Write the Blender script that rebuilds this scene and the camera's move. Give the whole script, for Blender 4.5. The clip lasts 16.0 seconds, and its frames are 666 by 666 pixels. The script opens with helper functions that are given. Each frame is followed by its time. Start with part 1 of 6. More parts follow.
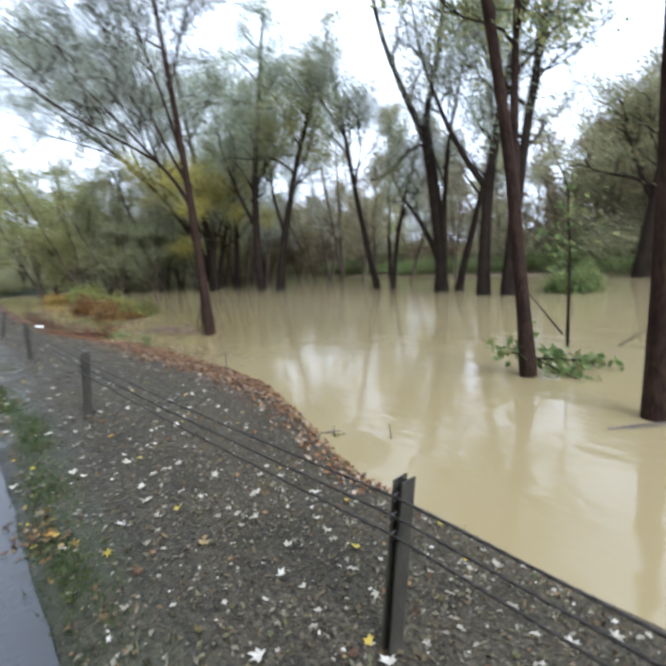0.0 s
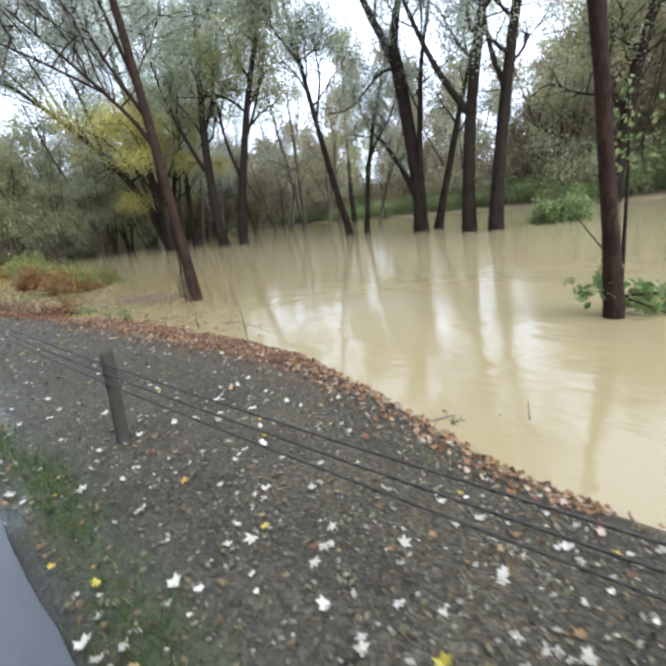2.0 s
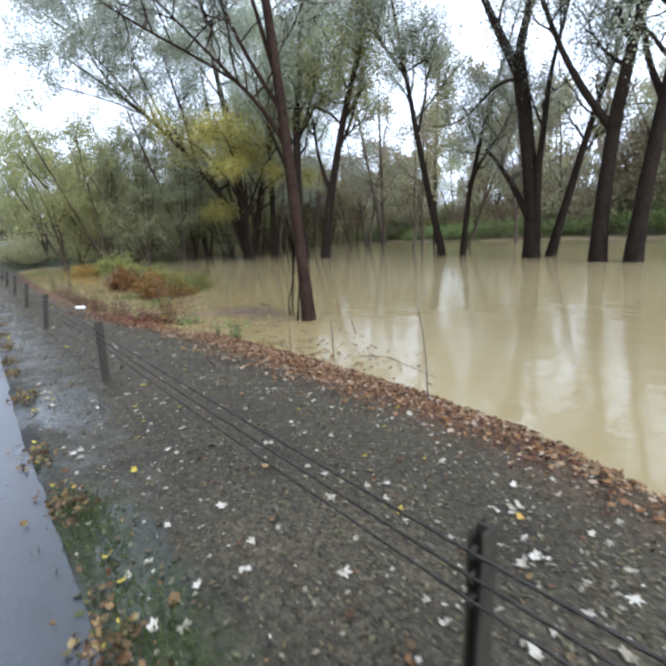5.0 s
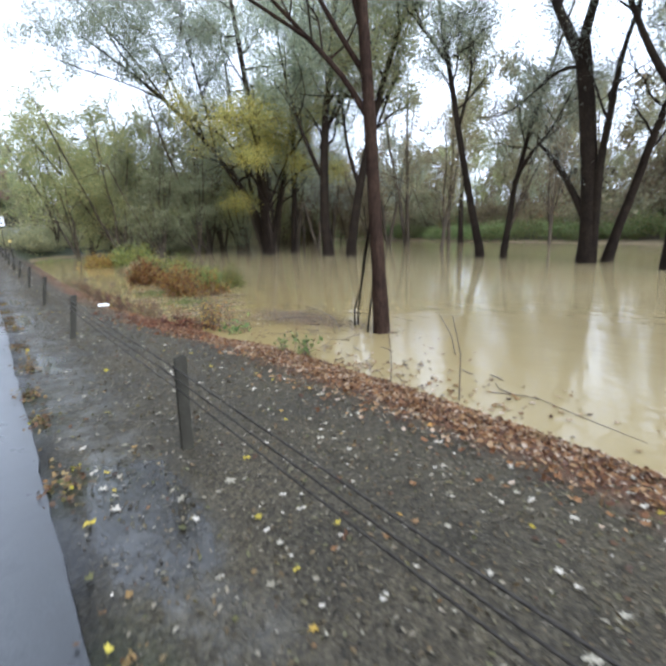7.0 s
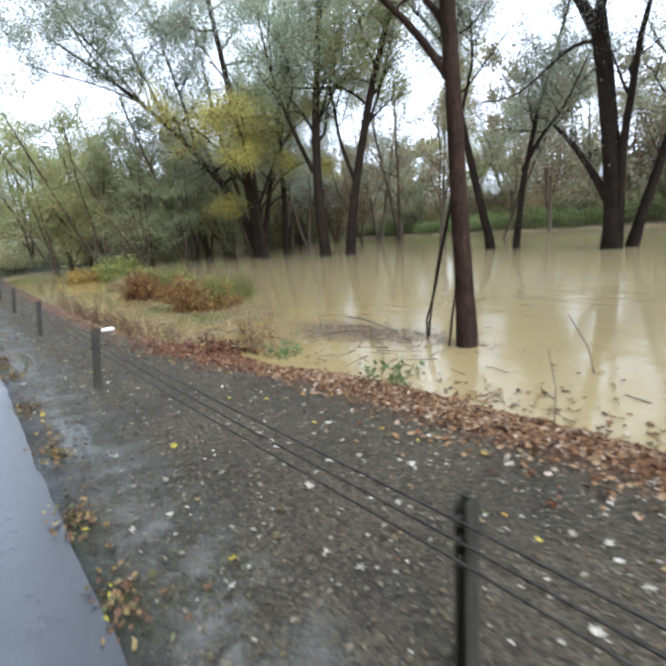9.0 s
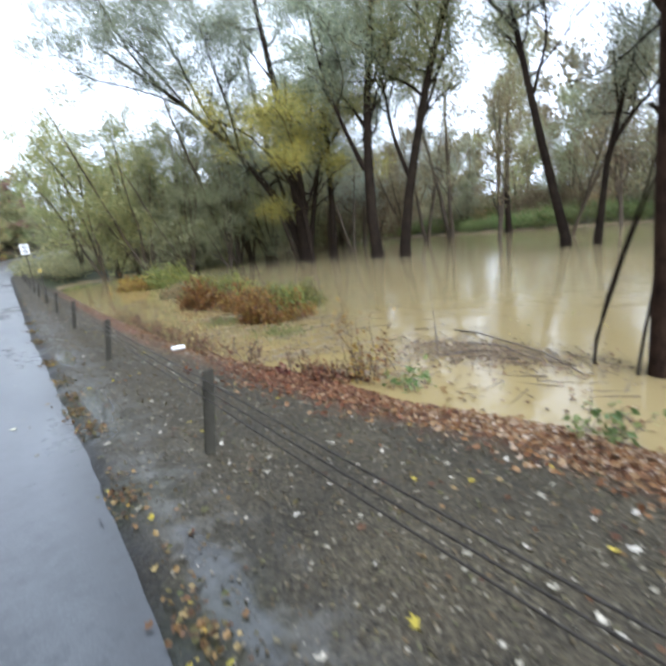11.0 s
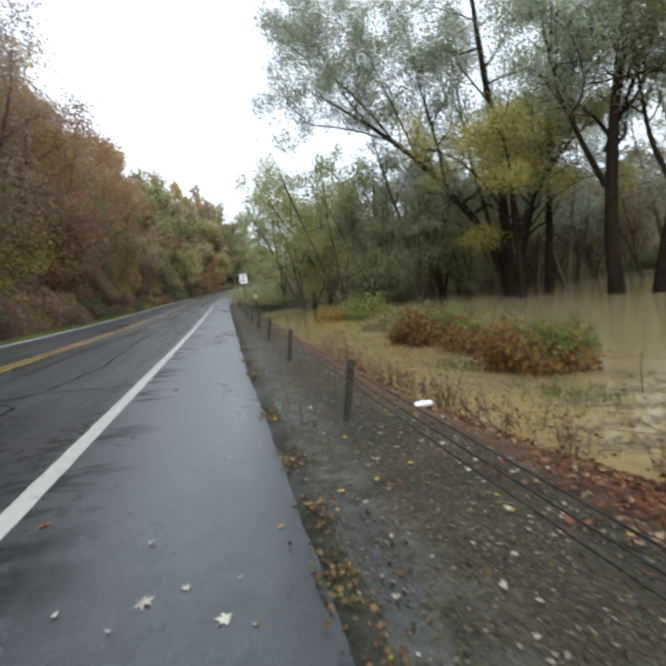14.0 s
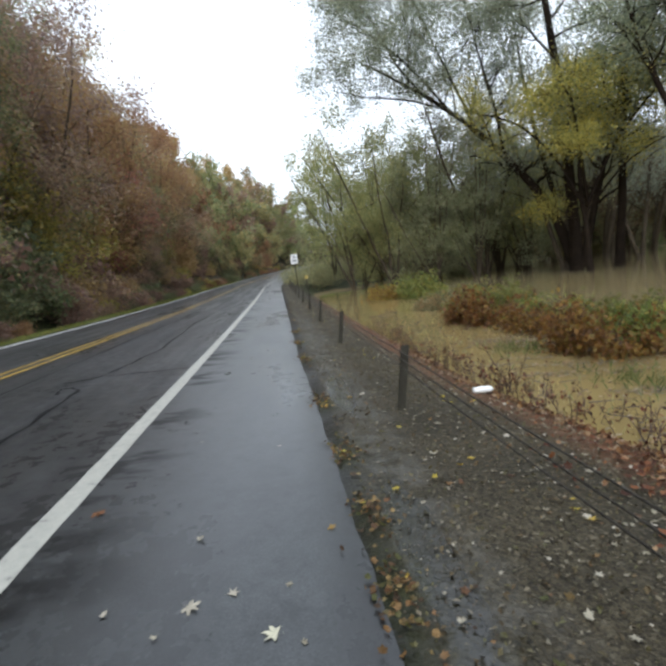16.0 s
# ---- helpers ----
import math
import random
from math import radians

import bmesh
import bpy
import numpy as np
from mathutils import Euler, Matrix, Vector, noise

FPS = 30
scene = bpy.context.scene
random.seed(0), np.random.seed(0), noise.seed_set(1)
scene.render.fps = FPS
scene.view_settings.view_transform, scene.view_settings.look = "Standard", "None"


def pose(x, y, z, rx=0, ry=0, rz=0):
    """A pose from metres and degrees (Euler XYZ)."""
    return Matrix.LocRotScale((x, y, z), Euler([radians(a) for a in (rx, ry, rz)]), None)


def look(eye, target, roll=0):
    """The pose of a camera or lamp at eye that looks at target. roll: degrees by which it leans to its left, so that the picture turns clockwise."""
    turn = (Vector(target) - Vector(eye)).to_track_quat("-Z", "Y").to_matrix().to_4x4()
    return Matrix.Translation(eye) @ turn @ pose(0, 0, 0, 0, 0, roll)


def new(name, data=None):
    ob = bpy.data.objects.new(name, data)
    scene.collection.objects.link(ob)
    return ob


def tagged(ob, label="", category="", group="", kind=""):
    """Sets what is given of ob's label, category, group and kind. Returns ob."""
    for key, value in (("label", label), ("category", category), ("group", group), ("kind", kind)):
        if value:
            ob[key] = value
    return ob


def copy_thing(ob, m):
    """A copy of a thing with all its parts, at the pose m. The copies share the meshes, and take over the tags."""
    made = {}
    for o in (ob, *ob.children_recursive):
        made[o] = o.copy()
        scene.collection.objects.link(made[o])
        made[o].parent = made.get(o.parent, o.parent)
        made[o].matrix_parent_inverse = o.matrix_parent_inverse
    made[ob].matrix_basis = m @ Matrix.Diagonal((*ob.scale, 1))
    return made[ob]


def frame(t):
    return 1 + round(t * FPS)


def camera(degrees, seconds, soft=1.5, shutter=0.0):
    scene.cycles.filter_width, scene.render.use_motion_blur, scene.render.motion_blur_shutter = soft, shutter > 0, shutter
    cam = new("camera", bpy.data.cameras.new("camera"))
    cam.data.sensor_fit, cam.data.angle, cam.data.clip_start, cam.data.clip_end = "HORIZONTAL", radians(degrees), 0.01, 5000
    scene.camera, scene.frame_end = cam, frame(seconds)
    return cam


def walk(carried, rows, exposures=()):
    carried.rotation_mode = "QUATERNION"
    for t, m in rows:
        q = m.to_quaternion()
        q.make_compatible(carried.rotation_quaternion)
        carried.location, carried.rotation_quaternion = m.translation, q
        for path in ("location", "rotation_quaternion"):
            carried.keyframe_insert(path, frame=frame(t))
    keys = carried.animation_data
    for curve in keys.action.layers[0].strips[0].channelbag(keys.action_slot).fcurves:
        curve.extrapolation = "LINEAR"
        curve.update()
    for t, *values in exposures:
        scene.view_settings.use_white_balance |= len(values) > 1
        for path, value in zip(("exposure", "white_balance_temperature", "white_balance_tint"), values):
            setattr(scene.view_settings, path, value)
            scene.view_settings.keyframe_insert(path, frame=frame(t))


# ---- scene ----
cam = camera(75.0, 16.0, soft=3.2, shutter=0.5)
PATH = [
    (0, (-0.104, -0.253, 1.456), (1.184, 1.246, 1.148), -3.1),
    (0.5, (-0.097, 0.298, 1.442), (1.329, 1.625, 0.987), -5.1),
    (1, (0.001, 0.767, 1.377), (1.356, 2.18, 0.967), -5.4),
    (1.5, (0.05, 1.355, 1.338), (1.506, 2.638, 0.854), -3.9),
    (2, (-0.131, 1.793, 1.448), (1.241, 3.14, 0.9), -7.4),
    (2.5, (-0.096, 2.241, 1.472), (1.242, 3.677, 1.088), -4.3),
    (3, (-0.064, 2.693, 1.453), (1.257, 4.159, 1.127), -3.9),
    (3.5, (-0.067, 3.138, 1.441), (1.197, 4.647, 1.087), -1.8),
    (4, (-0.083, 3.551, 1.484), (1.224, 4.983, 0.993), -3.8),
    (4.2, (-0.099, 3.744, 1.46), (1.113, 5.279, 1.041), -5.0),
    (6.3, (-0.042, 5.999, 1.537), (1.172, 7.501, 1.017), -1.9),
    (6.5, (-0.057, 6.283, 1.517), (1.082, 7.85, 1.019), -3.4),
    (7, (-0.1, 6.916, 1.526), (1.091, 8.455, 1.062), -2.2),
    (7.5, (-0.112, 7.536, 1.496), (1.185, 8.99, 1.045), -2.4),
    (8, (-0.156, 8.153, 1.516), (1.032, 9.704, 1.087), -3.1),
    (8.5, (-0.213, 8.751, 1.52), (1.073, 10.204, 1.033), -3.2),
    (8.7, (-0.226, 8.939, 1.538), (1.043, 10.415, 1.078), -4.6),
    (10.8, (-0.204, 11.401, 1.589), (0.976, 12.938, 1.093), -6.0),
    (11, (-0.257, 11.5, 1.635), (0.873, 13.088, 1.19), -6.9),
    (11.5, (-0.122, 12.59, 1.42), (0.94, 14.26, 1.136), -3.1),
    (12, (-0.16, 13.057, 1.427), (0.911, 14.699, 1.027), -4.8),
    (12.5, (-0.222, 13.49, 1.504), (0.539, 15.316, 1.207), -4.3),
    (13, (-0.336, 14.112, 1.472), (0.291, 15.992, 1.204), -5.9),
    (13.5, (-0.275, 14.462, 1.533), (0.29, 16.36, 1.255), -7.4),
    (14, (-0.371, 14.961, 1.484), (0.085, 16.898, 1.287), -6.2),
    (14.5, (-0.394, 15.115, 1.521), (-0.094, 17.086, 1.362), -7.0),
    (15, (-0.378, 15.139, 1.546), (-0.17, 17.113, 1.304), -7.3),
    (15.5, (-0.373, 15.148, 1.528), (-0.223, 17.126, 1.277), -7.9),
    (16, (-0.324, 15.201, 1.514), (-0.111, 17.172, 1.249), -7.5),
]
walk(cam, [(t, look(eye, target, roll)) for t, eye, target, roll in PATH], [(0.0, 0.66, 5500, 10), (0.5, 0.58, 5500, 10), (1.0, 0.76, 5500, 10), (1.5, 0.66, 5500, 10), (2.0, 0.97, 5500, 10), (2.5, 0.81, 5450, 10), (3.5, 0.60, 5450, 10), (6.4, 0.82, 5500, 10), (7.0, 0.80, 5500, 10),
                                                                        (8.5, 0.88, 5550, 9), (11.0, 0.88, 5550, 9), (11.5, 0.82, 5450, 6), (12.0, 0.88, 5550, 5), (12.5, 0.7, 5700, 5), (13.0, 0.54, 5850, 5), (13.5, 0.4, 5900, 6), (14.2, 0.13, 5980, 6), (16.0, 0.06, 6000, 7)])

# ---- world and light ----
world = bpy.data.worlds.new("overcast_sky")
scene.world = world
world.use_nodes = True
wn, wl = world.node_tree.nodes, world.node_tree.links
wn.clear()
sky = wn.new("ShaderNodeTexSky")
sky.sky_type = 'NISHITA'
sky.sun_disc = False
sky.sun_elevation, sky.sun_rotation = radians(40), radians(192)
sky.air_density, sky.dust_density, sky.ozone_density = 1.0, 6.0, 1.0
grey = wn.new("ShaderNodeHueSaturation")
grey.inputs["Saturation"].default_value = 0.22
flat = wn.new("ShaderNodeMixRGB")
flat.inputs[0].default_value = 0.7
flat.inputs[2].default_value = (11.0, 11.4, 12.3, 1)
bg = wn.new("ShaderNodeBackground")
bg.inputs["Strength"].default_value = 0.165
wout = wn.new("ShaderNodeOutputWorld")
wl.new(sky.outputs[0], grey.inputs["Color"])
wl.new(grey.outputs[0], flat.inputs[1])
wl.new(flat.outputs[0], bg.inputs["Color"])
wl.new(bg.outputs[0], wout.inputs["Surface"])

sun = new("sun", bpy.data.lights.new("sun", 'SUN'))
sun.data.energy, sun.data.angle, sun.data.color = 1.4, radians(30), (1.0, 0.97, 0.92)
sun.matrix_world = look((-6, -28, 24), (0, 0, 0))


# ---- mesh helpers ----
def mesh_np(name, verts, faces, mat, smooth=False):
    """A mesh from an array of vertices and arrays of faces, each array of one size of face."""
    verts = np.asarray(verts, dtype=np.float32).reshape(-1, 3)
    faces = [np.asarray(f, dtype=np.int32) for f in (faces if isinstance(faces, list) else [faces]) if len(f)]
    me = bpy.data.meshes.new(name)
    me.vertices.add(len(verts))
    me.vertices.foreach_set("co", verts.ravel())
    sizes = np.concatenate([np.full(len(f), f.shape[1], dtype=np.int32) for f in faces])
    loops = np.concatenate([f.ravel() for f in faces])
    me.loops.add(len(loops))
    me.loops.foreach_set("vertex_index", loops)
    me.polygons.add(len(sizes))
    me.polygons.foreach_set("loop_start", np.concatenate([[0], np.cumsum(sizes)[:-1]]).astype(np.int32))
    me.polygons.foreach_set("loop_total", sizes)
    me.polygons.foreach_set("use_smooth", np.full(len(sizes), smooth, dtype=bool))
    me.materials.append(mat)
    me.update(calc_edges=True)
    me.validate()
    return me


class Geo:
    """Gathers pieces of one mesh."""

    def __init__(self):
        self.v, self.f, self.n = [], {}, 0

    def add(self, v, f):
        v, f = np.asarray(v, float), np.asarray(f, int)
        self.v.append(v)
        self.f.setdefault(f.shape[1], []).append(f + self.n)
        self.n += len(v)

    def mesh(self, name, mat, smooth=False):
        return mesh_np(name, np.concatenate(self.v), [np.concatenate(f) for f in self.f.values()], mat, smooth)


def thing(name, label, category, group="", kind="", at=(0, 0, 0)):
    ob = new(name)
    ob.location = at
    ob.empty_display_size = 0.2
    return tagged(ob, label, category, group, kind)


def part(name, me, parent=None, label="", at=None):
    ob = new(name, me)
    if parent is not None:
        ob.parent = parent
    if at is not None:
        ob.location = at
    if label:
        ob["label"] = label
    return ob


def tube(points, radii, sides=7, cap=False):
    p = np.asarray(points, float)
    r = np.asarray(radii, float)
    d = np.gradient(p, axis=0)
    d /= np.linalg.norm(d, axis=1)[:, None] + 1e-9
    ref = np.array([0.0, 0.0, 1.0]) if abs(d[:, 2]).mean() < 0.8 else np.array([1.0, 0.0, 0.0])
    a = np.cross(d, ref)
    a /= np.linalg.norm(a, axis=1)[:, None] + 1e-9
    b = np.cross(d, a)
    ang = np.linspace(0, 2 * np.pi, sides, endpoint=False)
    v = p[:, None] + r[:, None, None] * (np.cos(ang)[None, :, None] * a[:, None] + np.sin(ang)[None, :, None] * b[:, None])
    i, j = np.meshgrid(np.arange(len(p) - 1), np.arange(sides), indexing="ij")
    k = (j + 1) % sides
    f = np.stack([i * sides + j, i * sides + k, (i + 1) * sides + k, (i + 1) * sides + j], -1).reshape(-1, 4)
    return v.reshape(-1, 3), f


def turns(rng, n, tilt=None):
    """n random rotation matrices; tilt: how far in radians they lean from flat, or None for any way."""
    yaw = rng.uniform(0, 2 * np.pi, n)
    cz, sz = np.cos(yaw), np.sin(yaw)
    o, e = np.zeros(n), np.ones(n)
    rz = np.stack([cz, -sz, o, sz, cz, o, o, o, e], -1).reshape(n, 3, 3)
    a = rng.normal(0, tilt, n) if tilt is not None else np.arccos(rng.uniform(-1, 1, n))
    ca, sa = np.cos(a), np.sin(a)
    rx = np.stack([e, o, o, o, ca, -sa, o, sa, ca], -1).reshape(n, 3, 3)
    yaw = rng.uniform(0, 2 * np.pi, n)
    cz, sz = np.cos(yaw), np.sin(yaw)
    rw = np.stack([cz, -sz, o, sz, cz, o, o, o, e], -1).reshape(n, 3, 3)
    return rz @ rx @ rw


def scatter(tv, tf, mats, locs, sizes):
    """Copies of a template at places, joined: vertices and faces."""
    v = np.einsum("nij,kj->nki", mats, tv) * np.asarray(sizes)[:, None, None] + locs[:, None]
    f = tf[None] + (np.arange(len(locs)) * len(tv))[:, None, None]
    return v.reshape(-1, 3), f.reshape(-1, tf.shape[1])


BIT_V = np.array([(0, -0.5, 0), (0.36, -0.12, 0.14), (0.1, 0.5, 0.02), (-0.24, 0.16, 0.16)])
LEAF_V = np.array([(0, -0.5, 0), (0.3, 0, 0.06), (0, 0.5, 0), (-0.3, 0, 0.06)])
LEAF_F = np.array([(0, 1, 2, 3)])
SPRAY_V = np.array([(-0.42, -0.35, 0), (0.42, -0.2, 0.05), (0.0, 0.55, 0)])
SPRAY_F = np.array([(0, 1, 2)])


def lobed(curl=0.05):
    """A five-lobed leaf with its stalk, one unit across."""
    half = [(0, 0.52), (11, 0.33), (26, 0.22), (38, 0.32), (50, 0.48), (63, 0.31), (80, 0.19), (95, 0.28), (109, 0.37), (128, 0.22), (155, 0.12), (176, 0.1)]
    rim = half + [(180, 0.42)] + [(360 - a, r) for a, r in half[:0:-1]]
    v = [(0, 0, 0)] + [(r * math.sin(radians(a)), r * math.cos(radians(a)), curl * math.sin(a * 0.11) * r * 2) for a, r in rim]
    n = len(rim)
    return np.array(v), np.array([(0, i + 1, (i + 1) % n + 1) for i in range(n)])


def maple(curl=0.08):
    """A simpler lobed leaf, one unit across, as a fan round its middle."""
    r = [0.5, 0.3, 0.45, 0.28, 0.38, 0.22, 0.3, 0.22, 0.38, 0.28, 0.45, 0.3]
    v = [(0, 0, 0)] + [(q * math.sin(i * math.pi / 6), q * math.cos(i * math.pi / 6), curl * (q / 0.5) ** 2 * (1 if i % 4 else 1.8)) for i, q in enumerate(r)]
    f = [(0, i + 1, (i + 1) % 12 + 1) for i in range(12)]
    return np.array(v), np.array(f)


LOBED_V, LOBED_F = lobed()
MAPLE_V, MAPLE_F = maple()
FOLD_V = MAPLE_V * (1, 0.75, 1) + np.stack([0 * MAPLE_V[:, 0], 0 * MAPLE_V[:, 0], 0.55 * np.abs(MAPLE_V[:, 0] + 0.1)], -1)
BROAD_V = MAPLE_V * np.where(np.arange(13) % 2 == 0, 1.35, 0.95)[:, None] * (0.8, 1.0, 2.2)


# ---- the lie of the land ----
WATER = -0.62
BEND_Y, BEND_R = 62.0, 170.0
SHORE = ((-60, 3.0), (-8, 2.7), (0.8, 2.57), (2.8, 2.65), (4.9, 3.45), (6.5, 3.9), (8.3, 4.05), (11.1, 4.0), (13.6, 3.9), (15.2, 3.45), (18.8, 3.05), (22, 2.65), (26, 2.7), (34, 2.7), (60, 3.2))
FAR_BANK = ((-150, 46), (-40, 40), (3, 37), (11, 39.5), (20, 43), (30, 46), (45, 50), (60, 56), (80, 60), (300, 70))


def along(x, y):
    """Sideways from the pavement's edge (left is negative) and along the road, which bends to the right far ahead."""
    x, y = np.asarray(x, float), np.asarray(y, float)
    far = y > BEND_Y
    r = np.hypot(x - BEND_R, y - BEND_Y)
    th = np.arctan2(np.maximum(y - BEND_Y, 0), np.maximum(BEND_R - x, 1e-3))
    return np.where(far, BEND_R - r, x), np.where(far, BEND_Y + BEND_R * th, y)


def grade(u):
    d = np.clip(np.asarray(u, float) - 18, 0, 100)
    return 0.005 * d + 0.0003 * d * d + 0.045 * np.clip(np.asarray(u, float) - 118, 0, 200)


def camber(s):
    return np.interp(s, [-9.3, -8.7, -5.4, -2.0, -0.08], [0.55, 0.58, 0.46, 0.19, 0.03])


def edge_shift(u):
    """How far the broken pavement edge strays from its line."""
    return np.interp(u, [7, 9.5, 18, 24], [0.045, -0.01, -0.01, -0.09])


def step01(a, b, v):
    t = np.clip((v - a) / (b - a), 0, 1)
    return t * t * (3 - 2 * t)


def ripple(x, y, k, a, seed):
    return a * (np.sin(x * k + seed) * np.cos(y * k * 0.83 + 1.7 * seed) + 0.5 * np.sin(x * k * 2.3 + y * k * 1.9 + seed * 3))


def ground_z(x, y):
    x, y = np.asarray(x, float), np.asarray(y, float)
    s, u = along(x, y)
    g = grade(u)
    shore = np.interp(u, [p[0] for p in SHORE], [p[1] for p in SHORE])
    # left: under the road, the verge, the wooded hill
    hill = 0.85 * np.clip(-s - 12.0, 0, 40) * (0.12 + 0.88 * step01(235, 90, u)) * step01(330, 250, u)
    hill = hill + step01(12, 30, -s) * (ripple(x, y, 0.11, 1.2, 2.0))
    left = np.interp(s, [-12.0, -10.8, -9.3, -8.7, -5.4, -2.0, -0.08], [0.42, 0.40, 0.52, 0.53, 0.41, 0.14, -0.02]) + g + hill
    # right: gravel bank, shore, river bed
    t = np.clip((s - 0.82) / np.maximum(shore - 0.82, 0.1), 0, 4)
    bank = np.interp(s, [-0.08, 0.1, 0.45, 0.82], [0.01, 0.015, -0.02, -0.05])
    bank = np.where(s > 0.82, -0.05 - 0.57 * t ** 1.25, bank)
    bank = np.maximum(bank, -1.5) + g * np.clip((shore + 0.3 - s) / (shore - 0.5), 0, 1)
    bank = bank + ripple(x, y, 2.1, 0.012, 0.5) * step01(0.2, 0.8, s)
    land = g - 0.1 - 0.13 * np.clip(s - 0.82, 0, 60)
    w = step01(58, 80, u)
    right = bank * (1 - w) + np.maximum(land, -1.5) * w
    far = np.interp(y, [p[0] for p in FAR_BANK], [p[1] for p in FAR_BANK])
    other = np.clip(-0.62 + (x - far) * 0.16, -1.5, 0.55) + step01(20, 160, x - far) * 6 + ripple(x, y, 0.4, 0.08, 1.0)
    right = np.where(x > far - 6, np.maximum(right, other), right)
    z = np.where(s < -0.08, left, right)
    # shoals of weed standing just clear of the water
    for bx, by, br, bh in ((6.5, 27.0, 2.0, 0.86), (6.2, 22.6, 1.6, 0.85), (7.6, 45, 3.5, 0.95), (7.2, 34, 2.0, 0.85), (6.2, 16.0, 0.9, 0.88)):
        z = np.maximum(z, WATER - 0.9 + bh * np.exp(-((x - bx) ** 2 + 0.35 * (y - by) ** 2) / (2 * br * br)))
    return z


# ---- materials ----
def material(name):
    m = bpy.data.materials.new(name)
    m.use_nodes = True
    n, l = m.node_tree.nodes, m.node_tree.links
    n.clear()
    out = n.new("ShaderNodeOutputMaterial")
    b = n.new("ShaderNodeBsdfPrincipled")
    l.new(b.outputs[0], out.inputs["Surface"])
    return m, n, l, b, out


def noise_node(n, l, scale, detail=4.0, rough=0.55, vector=None, stretch=None):
    t = n.new("ShaderNodeTexNoise")
    t.inputs["Scale"].default_value, t.inputs["Detail"].default_value, t.inputs["Roughness"].default_value = scale, detail, rough
    c = n.new("ShaderNodeTexCoord") if vector is None else None
    src = c.outputs["Object"] if vector is None else vector
    if stretch:
        mp = n.new("ShaderNodeMapping")
        mp.inputs["Scale"].default_value = stretch
        l.new(src, mp.inputs["Vector"])
        src = mp.outputs[0]
    l.new(src, t.inputs["Vector"])
    return t


def ramp(n, l, src, stops):
    r = n.new("ShaderNodeValToRGB")
    while len(r.color_ramp.elements) < len(stops):
        r.color_ramp.elements.new(0.5)
    for e, (p, c) in zip(r.color_ramp.elements, stops):
        e.position, e.color = p, (*c, 1) if len(c) == 3 else c
    l.new(src, r.inputs[0])
    return r


def mix(n, l, fac, a, b, mode='MIX'):
    m = n.new("ShaderNodeMixRGB")
    m.blend_type = mode
    for s, v in ((m.inputs[0], fac), (m.inputs[1], a), (m.inputs[2], b)):
        if isinstance(v, (int, float)):
            s.default_value = v
        elif isinstance(v, tuple):
            s.default_value = (*v, 1)
        else:
            l.new(v, s)
    return m.outputs[0]


def bump(n, l, b, height, strength, distance, under=None):
    k = n.new("ShaderNodeBump")
    k.inputs["Strength"].default_value, k.inputs["Distance"].default_value = strength, distance
    l.new(height, k.inputs["Height"])
    if under is not None:
        l.new(under, k.inputs["Normal"])
    l.new(k.outputs[0], b.inputs["Normal"])
    return k.outputs[0]


def simple(name, stops, scale=8.0, rough=(0.5, 0.8), metal=0.0, relief=0.3, depth=0.01, stretch=None):
    m, n, l, b, out = material(name)
    t = noise_node(n, l, scale, 5, 0.6, stretch=stretch)
    r = ramp(n, l, t.outputs[0], stops)
    l.new(r.outputs[0], b.inputs["Base Color"])
    t2 = noise_node(n, l, scale * 4.3, 3, 0.6, stretch=stretch)
    rr = ramp(n, l, t2.outputs[0], [(0.3, (rough[0],) * 3), (0.7, (rough[1],) * 3)])
    l.new(rr.outputs[0], b.inputs["Roughness"])
    b.inputs["Metallic"].default_value = metal
    bump(n, l, b, t2.outputs[0], relief, depth)
    return m


def leafy(name, colours, through_light=0.5, rough=0.45, gloss=0.35):
    """Leaves: each takes its colour by its own island, shifted a little from tree to tree."""
    m, n, l, b, out = material(name)
    geo = n.new("ShaderNodeNewGeometry")
    info = n.new("ShaderNodeObjectInfo")
    k = len(colours) - 1
    r = ramp(n, l, geo.outputs["Random Per Island"], [(i / k, c) for i, c in enumerate(colours)])
    hsv = n.new("ShaderNodeHueSaturation")
    for key, lo, hi in (("Hue", 0.475, 0.515), ("Value", 0.75, 1.2)):
        mp = n.new("ShaderNodeMapRange")
        mp.inputs["To Min"].default_value, mp.inputs["To Max"].default_value = lo, hi
        l.new(info.outputs["Random"], mp.inputs["Value"])
        l.new(mp.outputs[0], hsv.inputs[key])
    l.new(r.outputs[0], hsv.inputs["Color"])
    l.new(hsv.outputs[0], b.inputs["Base Color"])
    b.inputs["Roughness"].default_value = rough
    b.inputs["Specular IOR Level"].default_value = gloss if through_light > 0.2 else 0.2
    tr = n.new("ShaderNodeBsdfTranslucent")
    l.new(hsv.outputs[0], tr.inputs["Color"])
    ms = n.new("ShaderNodeMixShader")
    ms.inputs[0].default_value = through_light
    l.new(b.outputs[0], ms.inputs[1])
    l.new(tr.outputs[0], ms.inputs[2])
    l.new(ms.outputs[0], out.inputs["Surface"])
    return m


